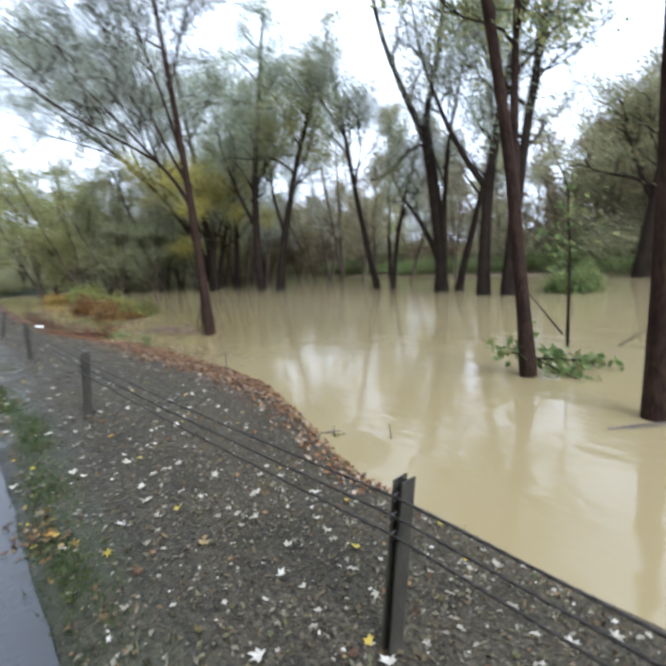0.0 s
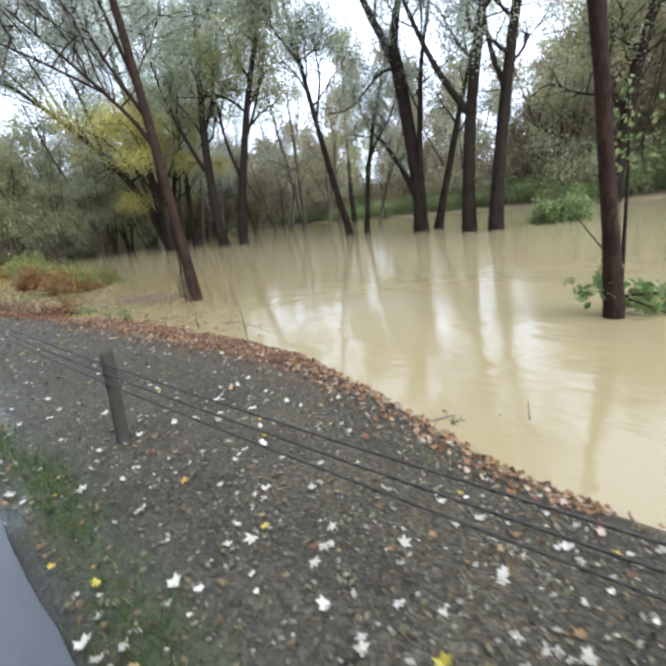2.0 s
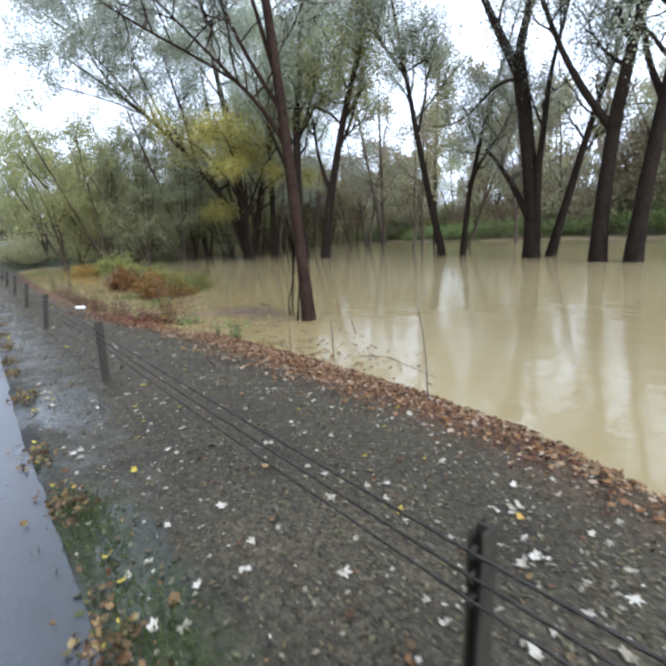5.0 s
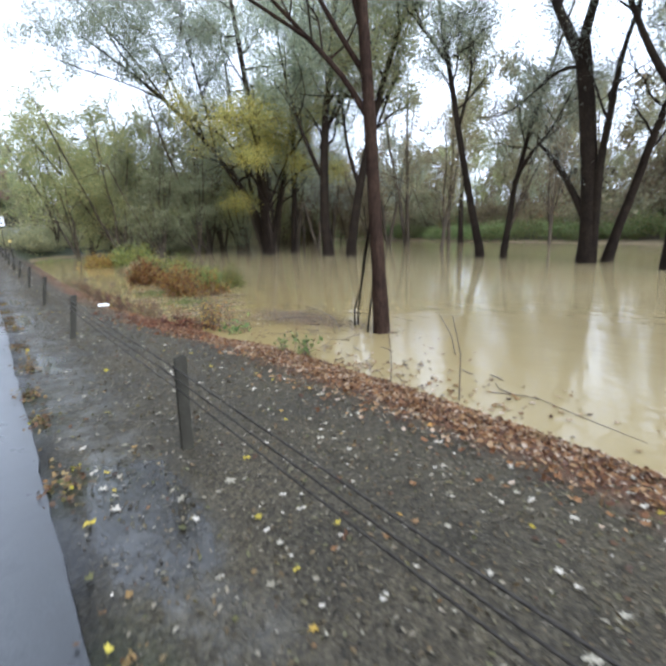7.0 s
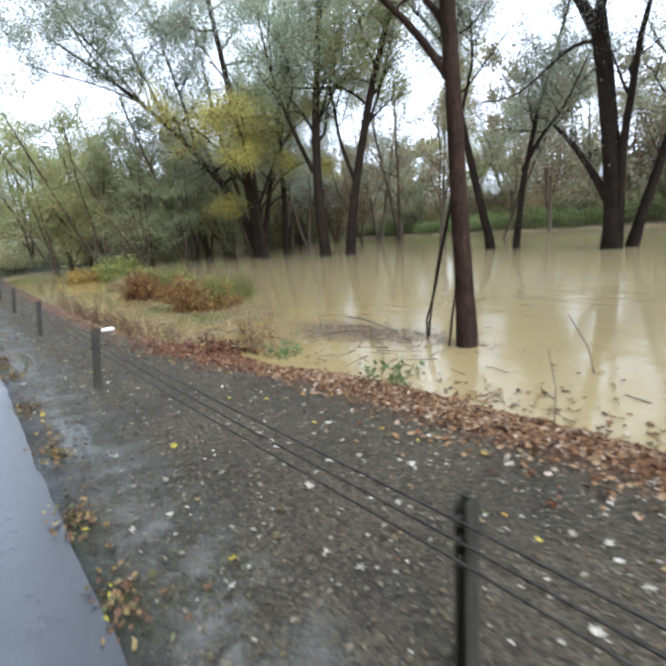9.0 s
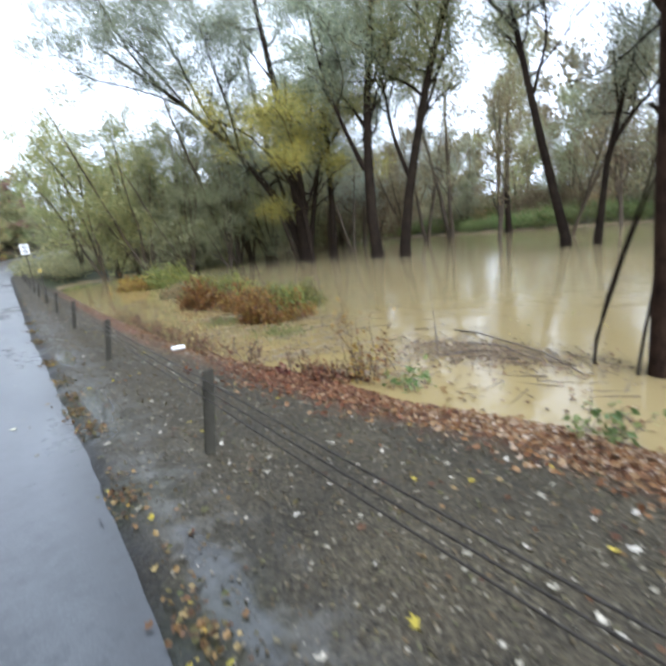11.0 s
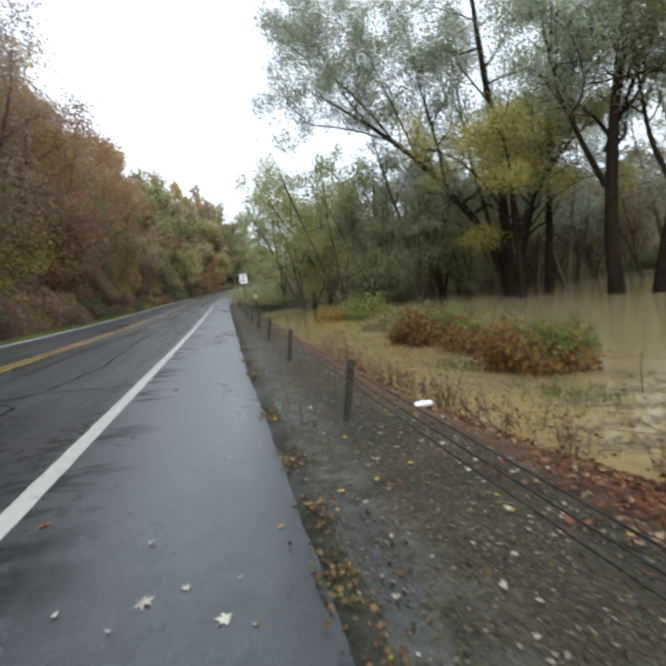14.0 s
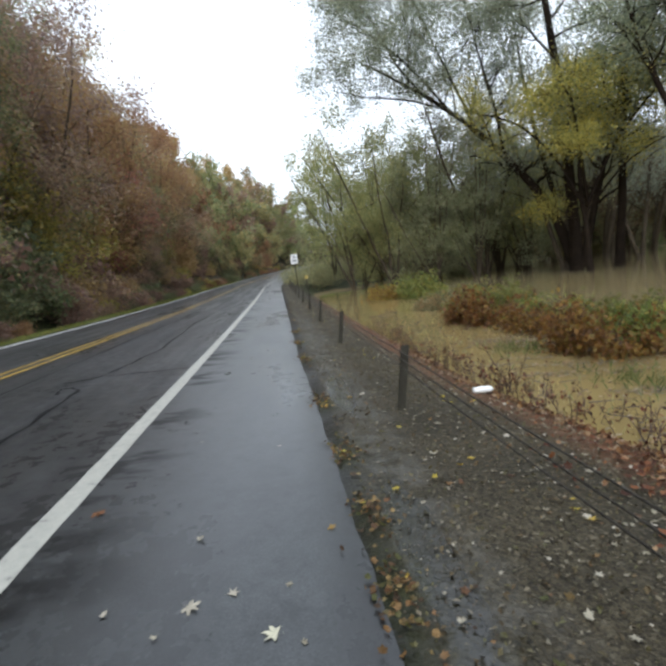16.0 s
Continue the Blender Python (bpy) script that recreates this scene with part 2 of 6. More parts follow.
def ground_material():
    m, n, l, b, out = material("ground_surface")

    def zone(name):
        a = n.new("ShaderNodeAttribute")
        a.attribute_name = name
        return a.outputs["Fac"]

    co = n.new("ShaderNodeTexCoord").outputs["Object"]
    vor = n.new("ShaderNodeTexVoronoi")
    vor.inputs["Scale"].default_value = 46.0
    l.new(co, vor.inputs["Vector"])
    vor2 = n.new("ShaderNodeTexVoronoi")
    vor2.inputs["Scale"].default_value = 90.0
    l.new(co, vor2.inputs["Vector"])
    big = noise_node(n, l, 0.9, 5, 0.6, co)
    fine = noise_node(n, l, 14.0, 5, 0.65, co)
    stone = ramp(n, l, vor.outputs["Color"], [(0.15, (0.013, 0.012, 0.009)), (0.5, (0.072, 0.06, 0.04)), (0.85, (0.158, 0.138, 0.093)), (1.0, (0.29, 0.27, 0.21))])
    grit = ramp(n, l, vor2.outputs["Color"], [(0.2, (0.025, 0.021, 0.014)), (0.8, (0.124, 0.104, 0.067))])
    gravel = mix(n, l, 0.5, stone.outputs[0], grit.outputs[0])
    damp = ramp(n, l, big.outputs[0], [(0.32, (0.46, 0.46, 0.46)), (0.68, (0.9, 0.87, 0.8))])
    gravel = mix(n, l, 1.0, gravel, damp.outputs[0], 'MULTIPLY')
    gravel = mix(n, l, zone("wet"), gravel, mix(n, l, 1.0, gravel, (0.62, 0.63, 0.64), 'MULTIPLY'))
    patch = noise_node(n, l, 3.2, 6, 0.7, co)
    silt = ramp(n, l, patch.outputs[0], [(0.44, (0, 0, 0)), (0.62, (0.9, 0.9, 0.9))])
    sep = n.new("ShaderNodeSeparateXYZ")
    l.new(co, sep.inputs[0])
    gravel = mix(n, l, mix(n, l, 1.0, zone("silt"), silt.outputs[0], 'MULTIPLY'), gravel, (0.135, 0.13, 0.116))
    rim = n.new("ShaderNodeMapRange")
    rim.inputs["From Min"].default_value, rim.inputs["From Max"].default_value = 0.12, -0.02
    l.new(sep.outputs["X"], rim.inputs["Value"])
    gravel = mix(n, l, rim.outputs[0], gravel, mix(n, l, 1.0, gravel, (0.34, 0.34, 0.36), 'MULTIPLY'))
    litter = ramp(n, l, fine.outputs[0], [(0.3, (0.05, 0.022, 0.012)), (0.55, (0.15, 0.062, 0.03)), (0.75, (0.26, 0.13, 0.06))])
    grass = ramp(n, l, fine.outputs[0], [(0.3, (0.016, 0.02, 0.009)), (0.55, (0.035, 0.042, 0.016)), (0.75, (0.07, 0.066, 0.028))])
    floor = ramp(n, l, fine.outputs[0], [(0.3, (0.028, 0.022, 0.012)), (0.55, (0.06, 0.045, 0.025)), (0.75, (0.1, 0.08, 0.04))])
    mud = ramp(n, l, fine.outputs[0], [(0.3, (0.12, 0.09, 0.05)), (0.7, (0.26, 0.2, 0.11))])
    c = gravel
    puddle = ramp(n, l, mix(n, l, 0.4, zone("pool"), patch.outputs[0]), [(0.42, (0, 0, 0)), (0.52, (1, 1, 1))]).outputs[0]
    c = mix(n, l, puddle, c, mix(n, l, 1.0, c, (0.5, 0.51, 0.54), 'MULTIPLY'))
    for name, col in (("floor", floor), ("litter", litter), ("grass", grass), ("mud", mud)):
        edge = mix(n, l, 0.35, zone(name), fine.outputs[0], 'OVERLAY')
        c = mix(n, l, edge, c, col.outputs[0])
    l.new(c, b.inputs["Base Color"])
    pool = ramp(n, l, big.outputs[0], [(0.4, (0.18,) * 3), (0.52, (0.4,) * 3), (0.7, (0.65,) * 3)])
    wet = mix(n, l, zone("wet"), (0.75, 0.75, 0.75), pool.outputs[0])
    wet = mix(n, l, puddle, wet, (0.12, 0.12, 0.12))
    l.new(mix(n, l, puddle, (0.2, 0.2, 0.2), (0.5, 0.5, 0.5)), b.inputs["Specular IOR Level"])
    l.new(wet, b.inputs["Roughness"])
    k = bump(n, l, b, vor.outputs["Distance"], 0.55, 0.012)
    bump(n, l, b, fine.outputs[0], 0.5, 0.03, k)
    for node in [q for q in n if q.type == 'BUMP']:
        l.new(wet, node.inputs["Strength"])
    return m


def asphalt_material():
    m, n, l, b, out = material("wet_asphalt")
    co = n.new("ShaderNodeTexCoord").outputs["Object"]
    grain = noise_node(n, l, 95.0, 4, 0.75, co)
    worn = noise_node(n, l, 0.75, 6, 0.6, co, (1.0, 0.35, 1.0))
    sep = n.new("ShaderNodeSeparateXYZ")
    l.new(co, sep.inputs[0])
    lane = n.new("ShaderNodeMapRange")
    lane.inputs["From Min"].default_value, lane.inputs["From Max"].default_value = -2.25, -1.75
    l.new(sep.outputs["X"], lane.inputs["Value"])
    dark = ramp(n, l, grain.outputs[0], [(0.3, (0.018, 0.018, 0.019)), (0.7, (0.05, 0.05, 0.05))])
    light = ramp(n, l, grain.outputs[0], [(0.36, (0.015, 0.0165, 0.0175)), (0.5, (0.028, 0.0305, 0.032)), (0.66, (0.052, 0.055, 0.057))])
    base = mix(n, l, lane.outputs[0], dark.outputs[0], light.outputs[0])
    tone = ramp(n, l, worn.outputs[0], [(0.3, (0.6, 0.58, 0.56)), (0.5, (0.95, 0.95, 0.95)), (0.7, (1.3, 1.3, 1.3))])
    blot = noise_node(n, l, 7.0, 5, 0.65, co)
    spots_ = ramp(n, l, blot.outputs[0], [(0.35, (0.72, 0.72, 0.72)), (0.5, (1.0, 1.0, 1.0)), (0.68, (1.3, 1.3, 1.3))])
    base = mix(n, l, 1.0, base, spots_.outputs[0], 'MULTIPLY')
    drag = noise_node(n, l, 1.0, 4, 0.6, co, (0.9, 2.6, 1.0))
    band = n.new("ShaderNodeMapRange")
    band.inputs["From Min"].default_value, band.inputs["From Max"].default_value = -1.2, -1.75
    l.new(sep.outputs["X"], band.inputs["Value"])
    inner = n.new("ShaderNodeMapRange")
    inner.inputs["From Min"].default_value, inner.inputs["From Max"].default_value = -2.05, -1.95
    l.new(sep.outputs["X"], inner.inputs["Value"])
    streak = mix(n, l, 1.0, mix(n, l, 1.0, inner.outputs[0], ramp(n, l, drag.outputs[0], [(0.52, (0, 0, 0)), (0.6, (1, 1, 1))]).outputs[0], 'MULTIPLY'), band.outputs[0], 'MULTIPLY')
    rim = n.new("ShaderNodeMapRange")
    rim.inputs["From Min"].default_value, rim.inputs["From Max"].default_value = -0.34, -0.14
    l.new(sep.outputs["X"], rim.inputs["Value"])
    broken = mix(n, l, 1.0, rim.outputs[0], ramp(n, l, blot.outputs[0], [(0.4, (0.2, 0.2, 0.2)), (0.6, (1, 1, 1))]).outputs[0], 'MULTIPLY')
    # base colour lightened along the road, standing in for sheen on the far part
    far_sheen = n.new("ShaderNodeMapRange")
    far_sheen.inputs["From Min"].default_value, far_sheen.inputs["From Max"].default_value = 8.0, 26.0
    far_sheen.inputs["To Min"].default_value, far_sheen.inputs["To Max"].default_value = 0.9, 1.25
    l.new(sep.outputs["Y"], far_sheen.inputs["Value"])
    base = mix(n, l, 1.0, base, far_sheen.outputs[0], 'MULTIPLY')
    base = mix(n, l, broken, base, (0.012, 0.012, 0.012))
    base = mix(n, l, streak, base, mix(n, l, 1.0, base, (0.4, 0.37, 0.35), 'MULTIPLY'))
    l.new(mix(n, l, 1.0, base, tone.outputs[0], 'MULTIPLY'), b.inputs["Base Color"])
    film = ramp(n, l, worn.outputs[0], [(0.3, (0.42,) * 3), (0.5, (0.5,) * 3), (0.7, (0.62,) * 3)])
    l.new(film.outputs[0], b.inputs["Roughness"])
    l.new(mix(n, l, lane.outputs[0], (0.08, 0.08, 0.08), (0.22, 0.22, 0.22)), b.inputs["Specular IOR Level"])
    ruts = noise_node(n, l, 1.0, 4, 0.6, co, (1.6, 0.12, 1.0))
    pooled = ramp(n, l, mix(n, l, 0.45, worn.outputs[0], blot.outputs[0]), [(0.38, (0.8,) * 3), (0.55, (1,) * 3)])
    driven = ramp(n, l, mix(n, l, 0.35, ruts.outputs[0], blot.outputs[0]), [(0.4, (0.2,) * 3), (0.62, (0.7,) * 3)])
    wet = mix(n, l, lane.outputs[0], driven.outputs[0], pooled.outputs[0])
    l.new(mix(n, l, streak, wet, (0.2, 0.2, 0.2)), b.inputs["Coat Weight"])
    b.inputs["Coat IOR"].default_value = 1.5
    coat = ramp(n, l, mix(n, l, 0.35, worn.outputs[0], blot.outputs[0]), [(0.35, (0.22,) * 3), (0.65, (0.44,) * 3)])
    l.new(coat.outputs[0], b.inputs["Coat Roughness"])
    bump(n, l, b, grain.outputs[0], 0.12, 0.004)
    return m


def water_material():
    m, n, l, b, out = material("muddy_water")
    co = n.new("ShaderNodeTexCoord").outputs["Object"]
    silt = noise_node(n, l, 0.16, 4, 0.55, co, (1.0, 0.6, 1.0))
    c = ramp(n, l, silt.outputs[0], [(0.3, (0.235, 0.182, 0.088)), (0.55, (0.25, 0.2, 0.105)), (0.75, (0.265, 0.22, 0.128))])
    sep = n.new("ShaderNodeSeparateXYZ")
    l.new(co, sep.inputs[0])
    shallow = n.new("ShaderNodeMapRange")
    shallow.inputs["From Min"].default_value, shallow.inputs["From Max"].default_value = 14.0, 5.0
    l.new(sep.outputs["X"], shallow.inputs["Value"])
    calm = n.new("ShaderNodeMapRange")
    calm.inputs["From Min"].default_value, calm.inputs["From Max"].default_value = 9.0, 17.0
    l.new(sep.outputs["Y"], calm.inputs["Value"])
    still = mix(n, l, 1.0, shallow.outputs[0], calm.outputs[0], 'MULTIPLY')
    l.new(mix(n, l, still, c.outputs[0], (0.245, 0.182, 0.075)), b.inputs["Base Color"])
    b.inputs["Roughness"].default_value = 0.07
    b.inputs["IOR"].default_value = 1.36
    wave = noise_node(n, l, 1.6, 3, 0.5, co, (1.0, 0.6, 1.0))
    swirl = noise_node(n, l, 0.35, 3, 0.5, co, (1.0, 0.5, 1.0))
    chop = noise_node(n, l, 6.0, 2, 0.5, co, (1.0, 0.7, 1.0))
    k = bump(n, l, b, swirl.outputs[0], 0.09, 0.2)
    k = bump(n, l, b, wave.outputs[0], 0.2, 0.06, k)
    bump(n, l, b, chop.outputs[0], 0.3, 0.016, k)
    return m


def bark(name, lo, hi):
    m, n, l, b, out = material(name)
    co = n.new("ShaderNodeTexCoord").outputs["Object"]
    ridge = noise_node(n, l, 22.0, 5, 0.65, co, (1.0, 1.0, 0.3))
    moss = noise_node(n, l, 1.3, 4, 0.6, co)
    c = ramp(n, l, ridge.outputs[0], [(0.3, lo), (0.7, hi)])
    t = ramp(n, l, moss.outputs[0], [(0.35, (0.7, 0.68, 0.66)), (0.65, (1.25, 1.2, 1.05))])
    l.new(mix(n, l, 1.0, c.outputs[0], t.outputs[0], 'MULTIPLY'), b.inputs["Base Color"])
    b.inputs["Roughness"].default_value = 0.85
    b.inputs["Specular IOR Level"].default_value = 0.05
    bump(n, l, b, ridge.outputs[0], 0.7, 0.03)
    return m


M_GROUND, M_ASPHALT, M_WATER = ground_material(), asphalt_material(), water_material()
M_WHITE = simple("road_paint_white", [(0.27, (0.12, 0.12, 0.11)), (0.36, (0.33, 0.325, 0.29)), (0.7, (0.42, 0.41, 0.36))], 14.0, (0.25, 0.5), relief=0.2, depth=0.003)
M_WHITE_FAR = simple("road_paint_fresh_white", [(0.3, (0.5, 0.5, 0.48)), (0.7, (0.68, 0.68, 0.65))], 9.0, (0.5, 0.7), relief=0.2, depth=0.003)
M_YELLOW = simple("road_paint_yellow", [(0.32, (0.1, 0.075, 0.035)), (0.42, (0.34, 0.22, 0.04)), (0.55, (0.47, 0.3, 0.045)), (0.7, (0.53, 0.35, 0.07))], 7.0, (0.25, 0.5), relief=0.2, depth=0.003)
M_TAR = simple("crack_tar", [(0.3, (0.006, 0.006, 0.006)), (0.7, (0.014, 0.014, 0.014))], 12.0, (0.5, 0.7))
M_STEEL = simple("weathered_steel", [(0.3, (0.019, 0.0158, 0.0095)), (0.5, (0.034, 0.03, 0.02)), (0.7, (0.065, 0.06, 0.043))], 7.0, (0.6, 0.85), 0.3, 0.25, 0.004, (1, 1, 0.4))
M_CABLE = simple("rusty_cable", [(0.3, (0.018, 0.015, 0.011)), (0.7, (0.055, 0.047, 0.036))], 30.0, (0.5, 0.7), 0.4, 0.4, 0.003)
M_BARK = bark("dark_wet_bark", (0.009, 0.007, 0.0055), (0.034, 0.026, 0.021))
# paler than M_BARK so distant stems fade: haze put into the colour
M_BARK_FAR = bark("haze_lightened_far_bark", (0.045, 0.037, 0.029), (0.12, 0.1, 0.078))
M_BARK_RED = bark("red_brown_bark", (0.017, 0.0112, 0.009), (0.056, 0.036, 0.028))
M_STEM = simple("red_brown_stem", [(0.3, (0.035, 0.02, 0.013)), (0.7, (0.09, 0.052, 0.032))], 20.0)
M_TWIG = simple("grey_twig", [(0.3, (0.05, 0.036, 0.028)), (0.7, (0.13, 0.1, 0.075))], 20.0)
M_LEAF_GREY = leafy("grey_green_leaves", [(0.22, 0.25, 0.2), (0.29, 0.325, 0.26), (0.36, 0.39, 0.315), (0.4, 0.4, 0.295)])
M_LEAF_OLIVE = leafy("olive_leaves", [(0.17, 0.215, 0.1), (0.27, 0.305, 0.14), (0.37, 0.37, 0.165), (0.44, 0.4, 0.175)])
M_LEAF_WOOD = leafy("yellow_green_leaves", [(0.2, 0.23, 0.1), (0.3, 0.325, 0.14), (0.4, 0.39, 0.16), (0.47, 0.41, 0.155)])
M_MOSS = leafy("verge_moss", [(0.024, 0.04, 0.012), (0.055, 0.085, 0.022), (0.12, 0.13, 0.035)])
M_LEAF_FAR = leafy("pale_far_leaves", [(0.215, 0.22, 0.125), (0.29, 0.285, 0.16), (0.37, 0.345, 0.19), (0.41, 0.355, 0.175)])
M_LEAF_ROW = leafy("soft_green_willow_leaves", [(0.19, 0.215, 0.12), (0.27, 0.295, 0.165), (0.34, 0.355, 0.21), (0.38, 0.365, 0.2)])
M_LEAF_DEEP = leafy("brown_wood_leaves", [(0.13, 0.105, 0.06), (0.2, 0.16, 0.085), (0.27, 0.21, 0.11), (0.2, 0.2, 0.095)])
M_LEAF_DUSK = leafy("dusky_willow_leaves", [(0.18, 0.205, 0.145), (0.26, 0.285, 0.2), (0.34, 0.365, 0.255), (0.41, 0.4, 0.25)])
M_RAFT = leafy("sodden_debris", [(0.09, 0.072, 0.05), (0.16, 0.125, 0.08), (0.24, 0.185, 0.12), (0.25, 0.145, 0.08)], 0.1, 0.7)
M_LEAF_YELLOW = leafy("yellowing_leaves", [(0.2, 0.2, 0.075), (0.3, 0.275, 0.085), (0.41, 0.34, 0.09), (0.52, 0.39, 0.08)])
M_LEAF_HILL = leafy("dull_green_hill_leaves", [(0.1, 0.13, 0.065), (0.155, 0.185, 0.09), (0.21, 0.23, 0.11), (0.27, 0.25, 0.11)])
M_DRIFT = leafy("dark_red_drift_leaves", [(0.03, 0.012, 0.008), (0.065, 0.022, 0.012), (0.11, 0.037, 0.018), (0.15, 0.056, 0.026), (0.27, 0.18, 0.105)], 0.1, 0.5)
M_LEAF_ORANGE = leafy("autumn_orange_leaves", [(0.31, 0.2, 0.105), (0.39, 0.245, 0.12), (0.45, 0.295, 0.13), (0.41, 0.31, 0.14)])
M_LEAF_MAROON = leafy("dark_maroon_leaves", [(0.18, 0.125, 0.12), (0.26, 0.175, 0.155), (0.34, 0.22, 0.175), (0.31, 0.25, 0.18)])
M_LEAF_RUST = leafy("autumn_rust_leaves", [(0.24, 0.172, 0.13), (0.31, 0.215, 0.15), (0.39, 0.255, 0.165), (0.36, 0.28, 0.175)])
M_LEAF_RED = leafy("autumn_red_leaves", [(0.28, 0.11, 0.1), (0.42, 0.15, 0.125), (0.44, 0.22, 0.16)])
M_LEAF_AUTUMN = leafy("autumn_mixed_leaves", [(0.17, 0.21, 0.105), (0.28, 0.28, 0.14), (0.4, 0.32, 0.145), (0.52, 0.38, 0.165)])
M_BRAMBLE = leafy("bramble_leaves", [(0.1, 0.062, 0.028), (0.18, 0.1, 0.036), (0.26, 0.135, 0.042), (0.35, 0.2, 0.05), (0.24, 0.19, 0.055), (0.42, 0.28, 0.06)])
M_WEED = leafy("weed_leaves", [(0.115, 0.15, 0.045), (0.19, 0.23, 0.062), (0.27, 0.295, 0.08), (0.34, 0.28, 0.075)])
M_LEAF_GREEN = leafy("green_shrub_leaves", [(0.085, 0.14, 0.045), (0.145, 0.21, 0.068), (0.22, 0.27, 0.095), (0.26, 0.23, 0.09)])
M_PALE = leafy("pale_fallen_leaves", [(0.24, 0.22, 0.15), (0.36, 0.34, 0.25), (0.42, 0.395, 0.3), (0.5, 0.47, 0.37), (0.55, 0.52, 0.43)], 0.1, 0.5)
M_FALL_YELLOW = leafy("fallen_yellow_leaves", [(0.36, 0.33, 0.04), (0.46, 0.41, 0.06), (0.4, 0.25, 0.05)], 0.1, 0.4)
M_FALL_BROWN = leafy("fallen_brown_leaves", [(0.034, 0.0187, 0.00935), (0.085, 0.0425, 0.017), (0.153, 0.0782, 0.0272), (0.212, 0.123, 0.0425), (0.264, 0.183, 0.085), (0.374, 0.306, 0.221)], 0.1, 0.4)
M_EDGE_LEAF = leafy("matted_edge_leaves", [(0.03, 0.02, 0.012), (0.065, 0.035, 0.019), (0.1, 0.05, 0.024), (0.06, 0.065, 0.024), (0.15, 0.08, 0.034), (0.22, 0.16, 0.07)], 0.1, 0.45)
M_STONE = leafy("gravel_stones", [(0.032, 0.027, 0.019), (0.073, 0.062, 0.043), (0.115, 0.1, 0.072), (0.17, 0.155, 0.12)], 0.0, 0.65)
M_CRUMB = leafy("leaf_crumbs", [(0.026, 0.021, 0.012), (0.055, 0.042, 0.023), (0.095, 0.066, 0.033), (0.07, 0.068, 0.029), (0.12, 0.1, 0.066), (0.2, 0.18, 0.135)], 0.0, 0.45)
M_FOAM = simple("white_foam", [(0.3, (0.8, 0.8, 0.78)), (0.7, (0.88, 0.88, 0.87))], 30.0, (0.3, 0.5))
M_SIGN = simple("white_sign_face", [(0.3, (0.72, 0.73, 0.74)), (0.7, (0.8, 0.8, 0.8))], 5.0, (0.3, 0.4), relief=0.05)
M_BLACK = simple("black_print", [(0.3, (0.02, 0.02, 0.02)), (0.7, (0.035, 0.035, 0.035))], 8.0)
M_REFLECT = simple("yellow_reflector", [(0.3, (0.32, 0.24, 0.05)), (0.7, (0.4, 0.31, 0.08))], 8.0, (0.2, 0.35))
for q in M_TAR.node_tree.nodes:
    if q.type == 'BSDF_PRINCIPLED':
        q.inputs["Specular IOR Level"].default_value = 0.06


# ---- the ground, the road, the river ----
def road_xy(s, u):
    s, u = np.asarray(s, float), np.asarray(u, float)
    th = np.maximum(u - BEND_Y, 0) / BEND_R
    r = BEND_R - s
    return np.where(u > BEND_Y, BEND_R - r * np.cos(th), s), np.where(u > BEND_Y, BEND_Y + r * np.sin(th), u)


VERGE = ((0.1, 1.0), (0.14, 2.2), (0.18, 3.3), (0.25, 4.4), (0.3, 5.1), (0.2, 6.0), (0.13, 7.0))
POOLS = ((0.36, 9.35, 0.26, 0.75), (0.3, 6.6, 0.16, 0.6), (0.32, 13.4, 0.1, 0.8), (0.3, 17.3, 0.12, 0.9), (0.3, 20.6, 0.1, 1.1))
HEAPS = ((0.06, 2.6), (0.04, 6.2), (0.08, 7.4), (0.04, 8.2), (0.1, 9.9), (0.08, 11.2), (0.06, 12.0), (0.12, 13.2), (0.1, 14.6), (0.12, 16.3), (0.06, 17.0), (0.1, 17.7), (0.06, 18.7), (0.05, 20.2), (0.06, 23), (0.05, 25), (0.06, 27))


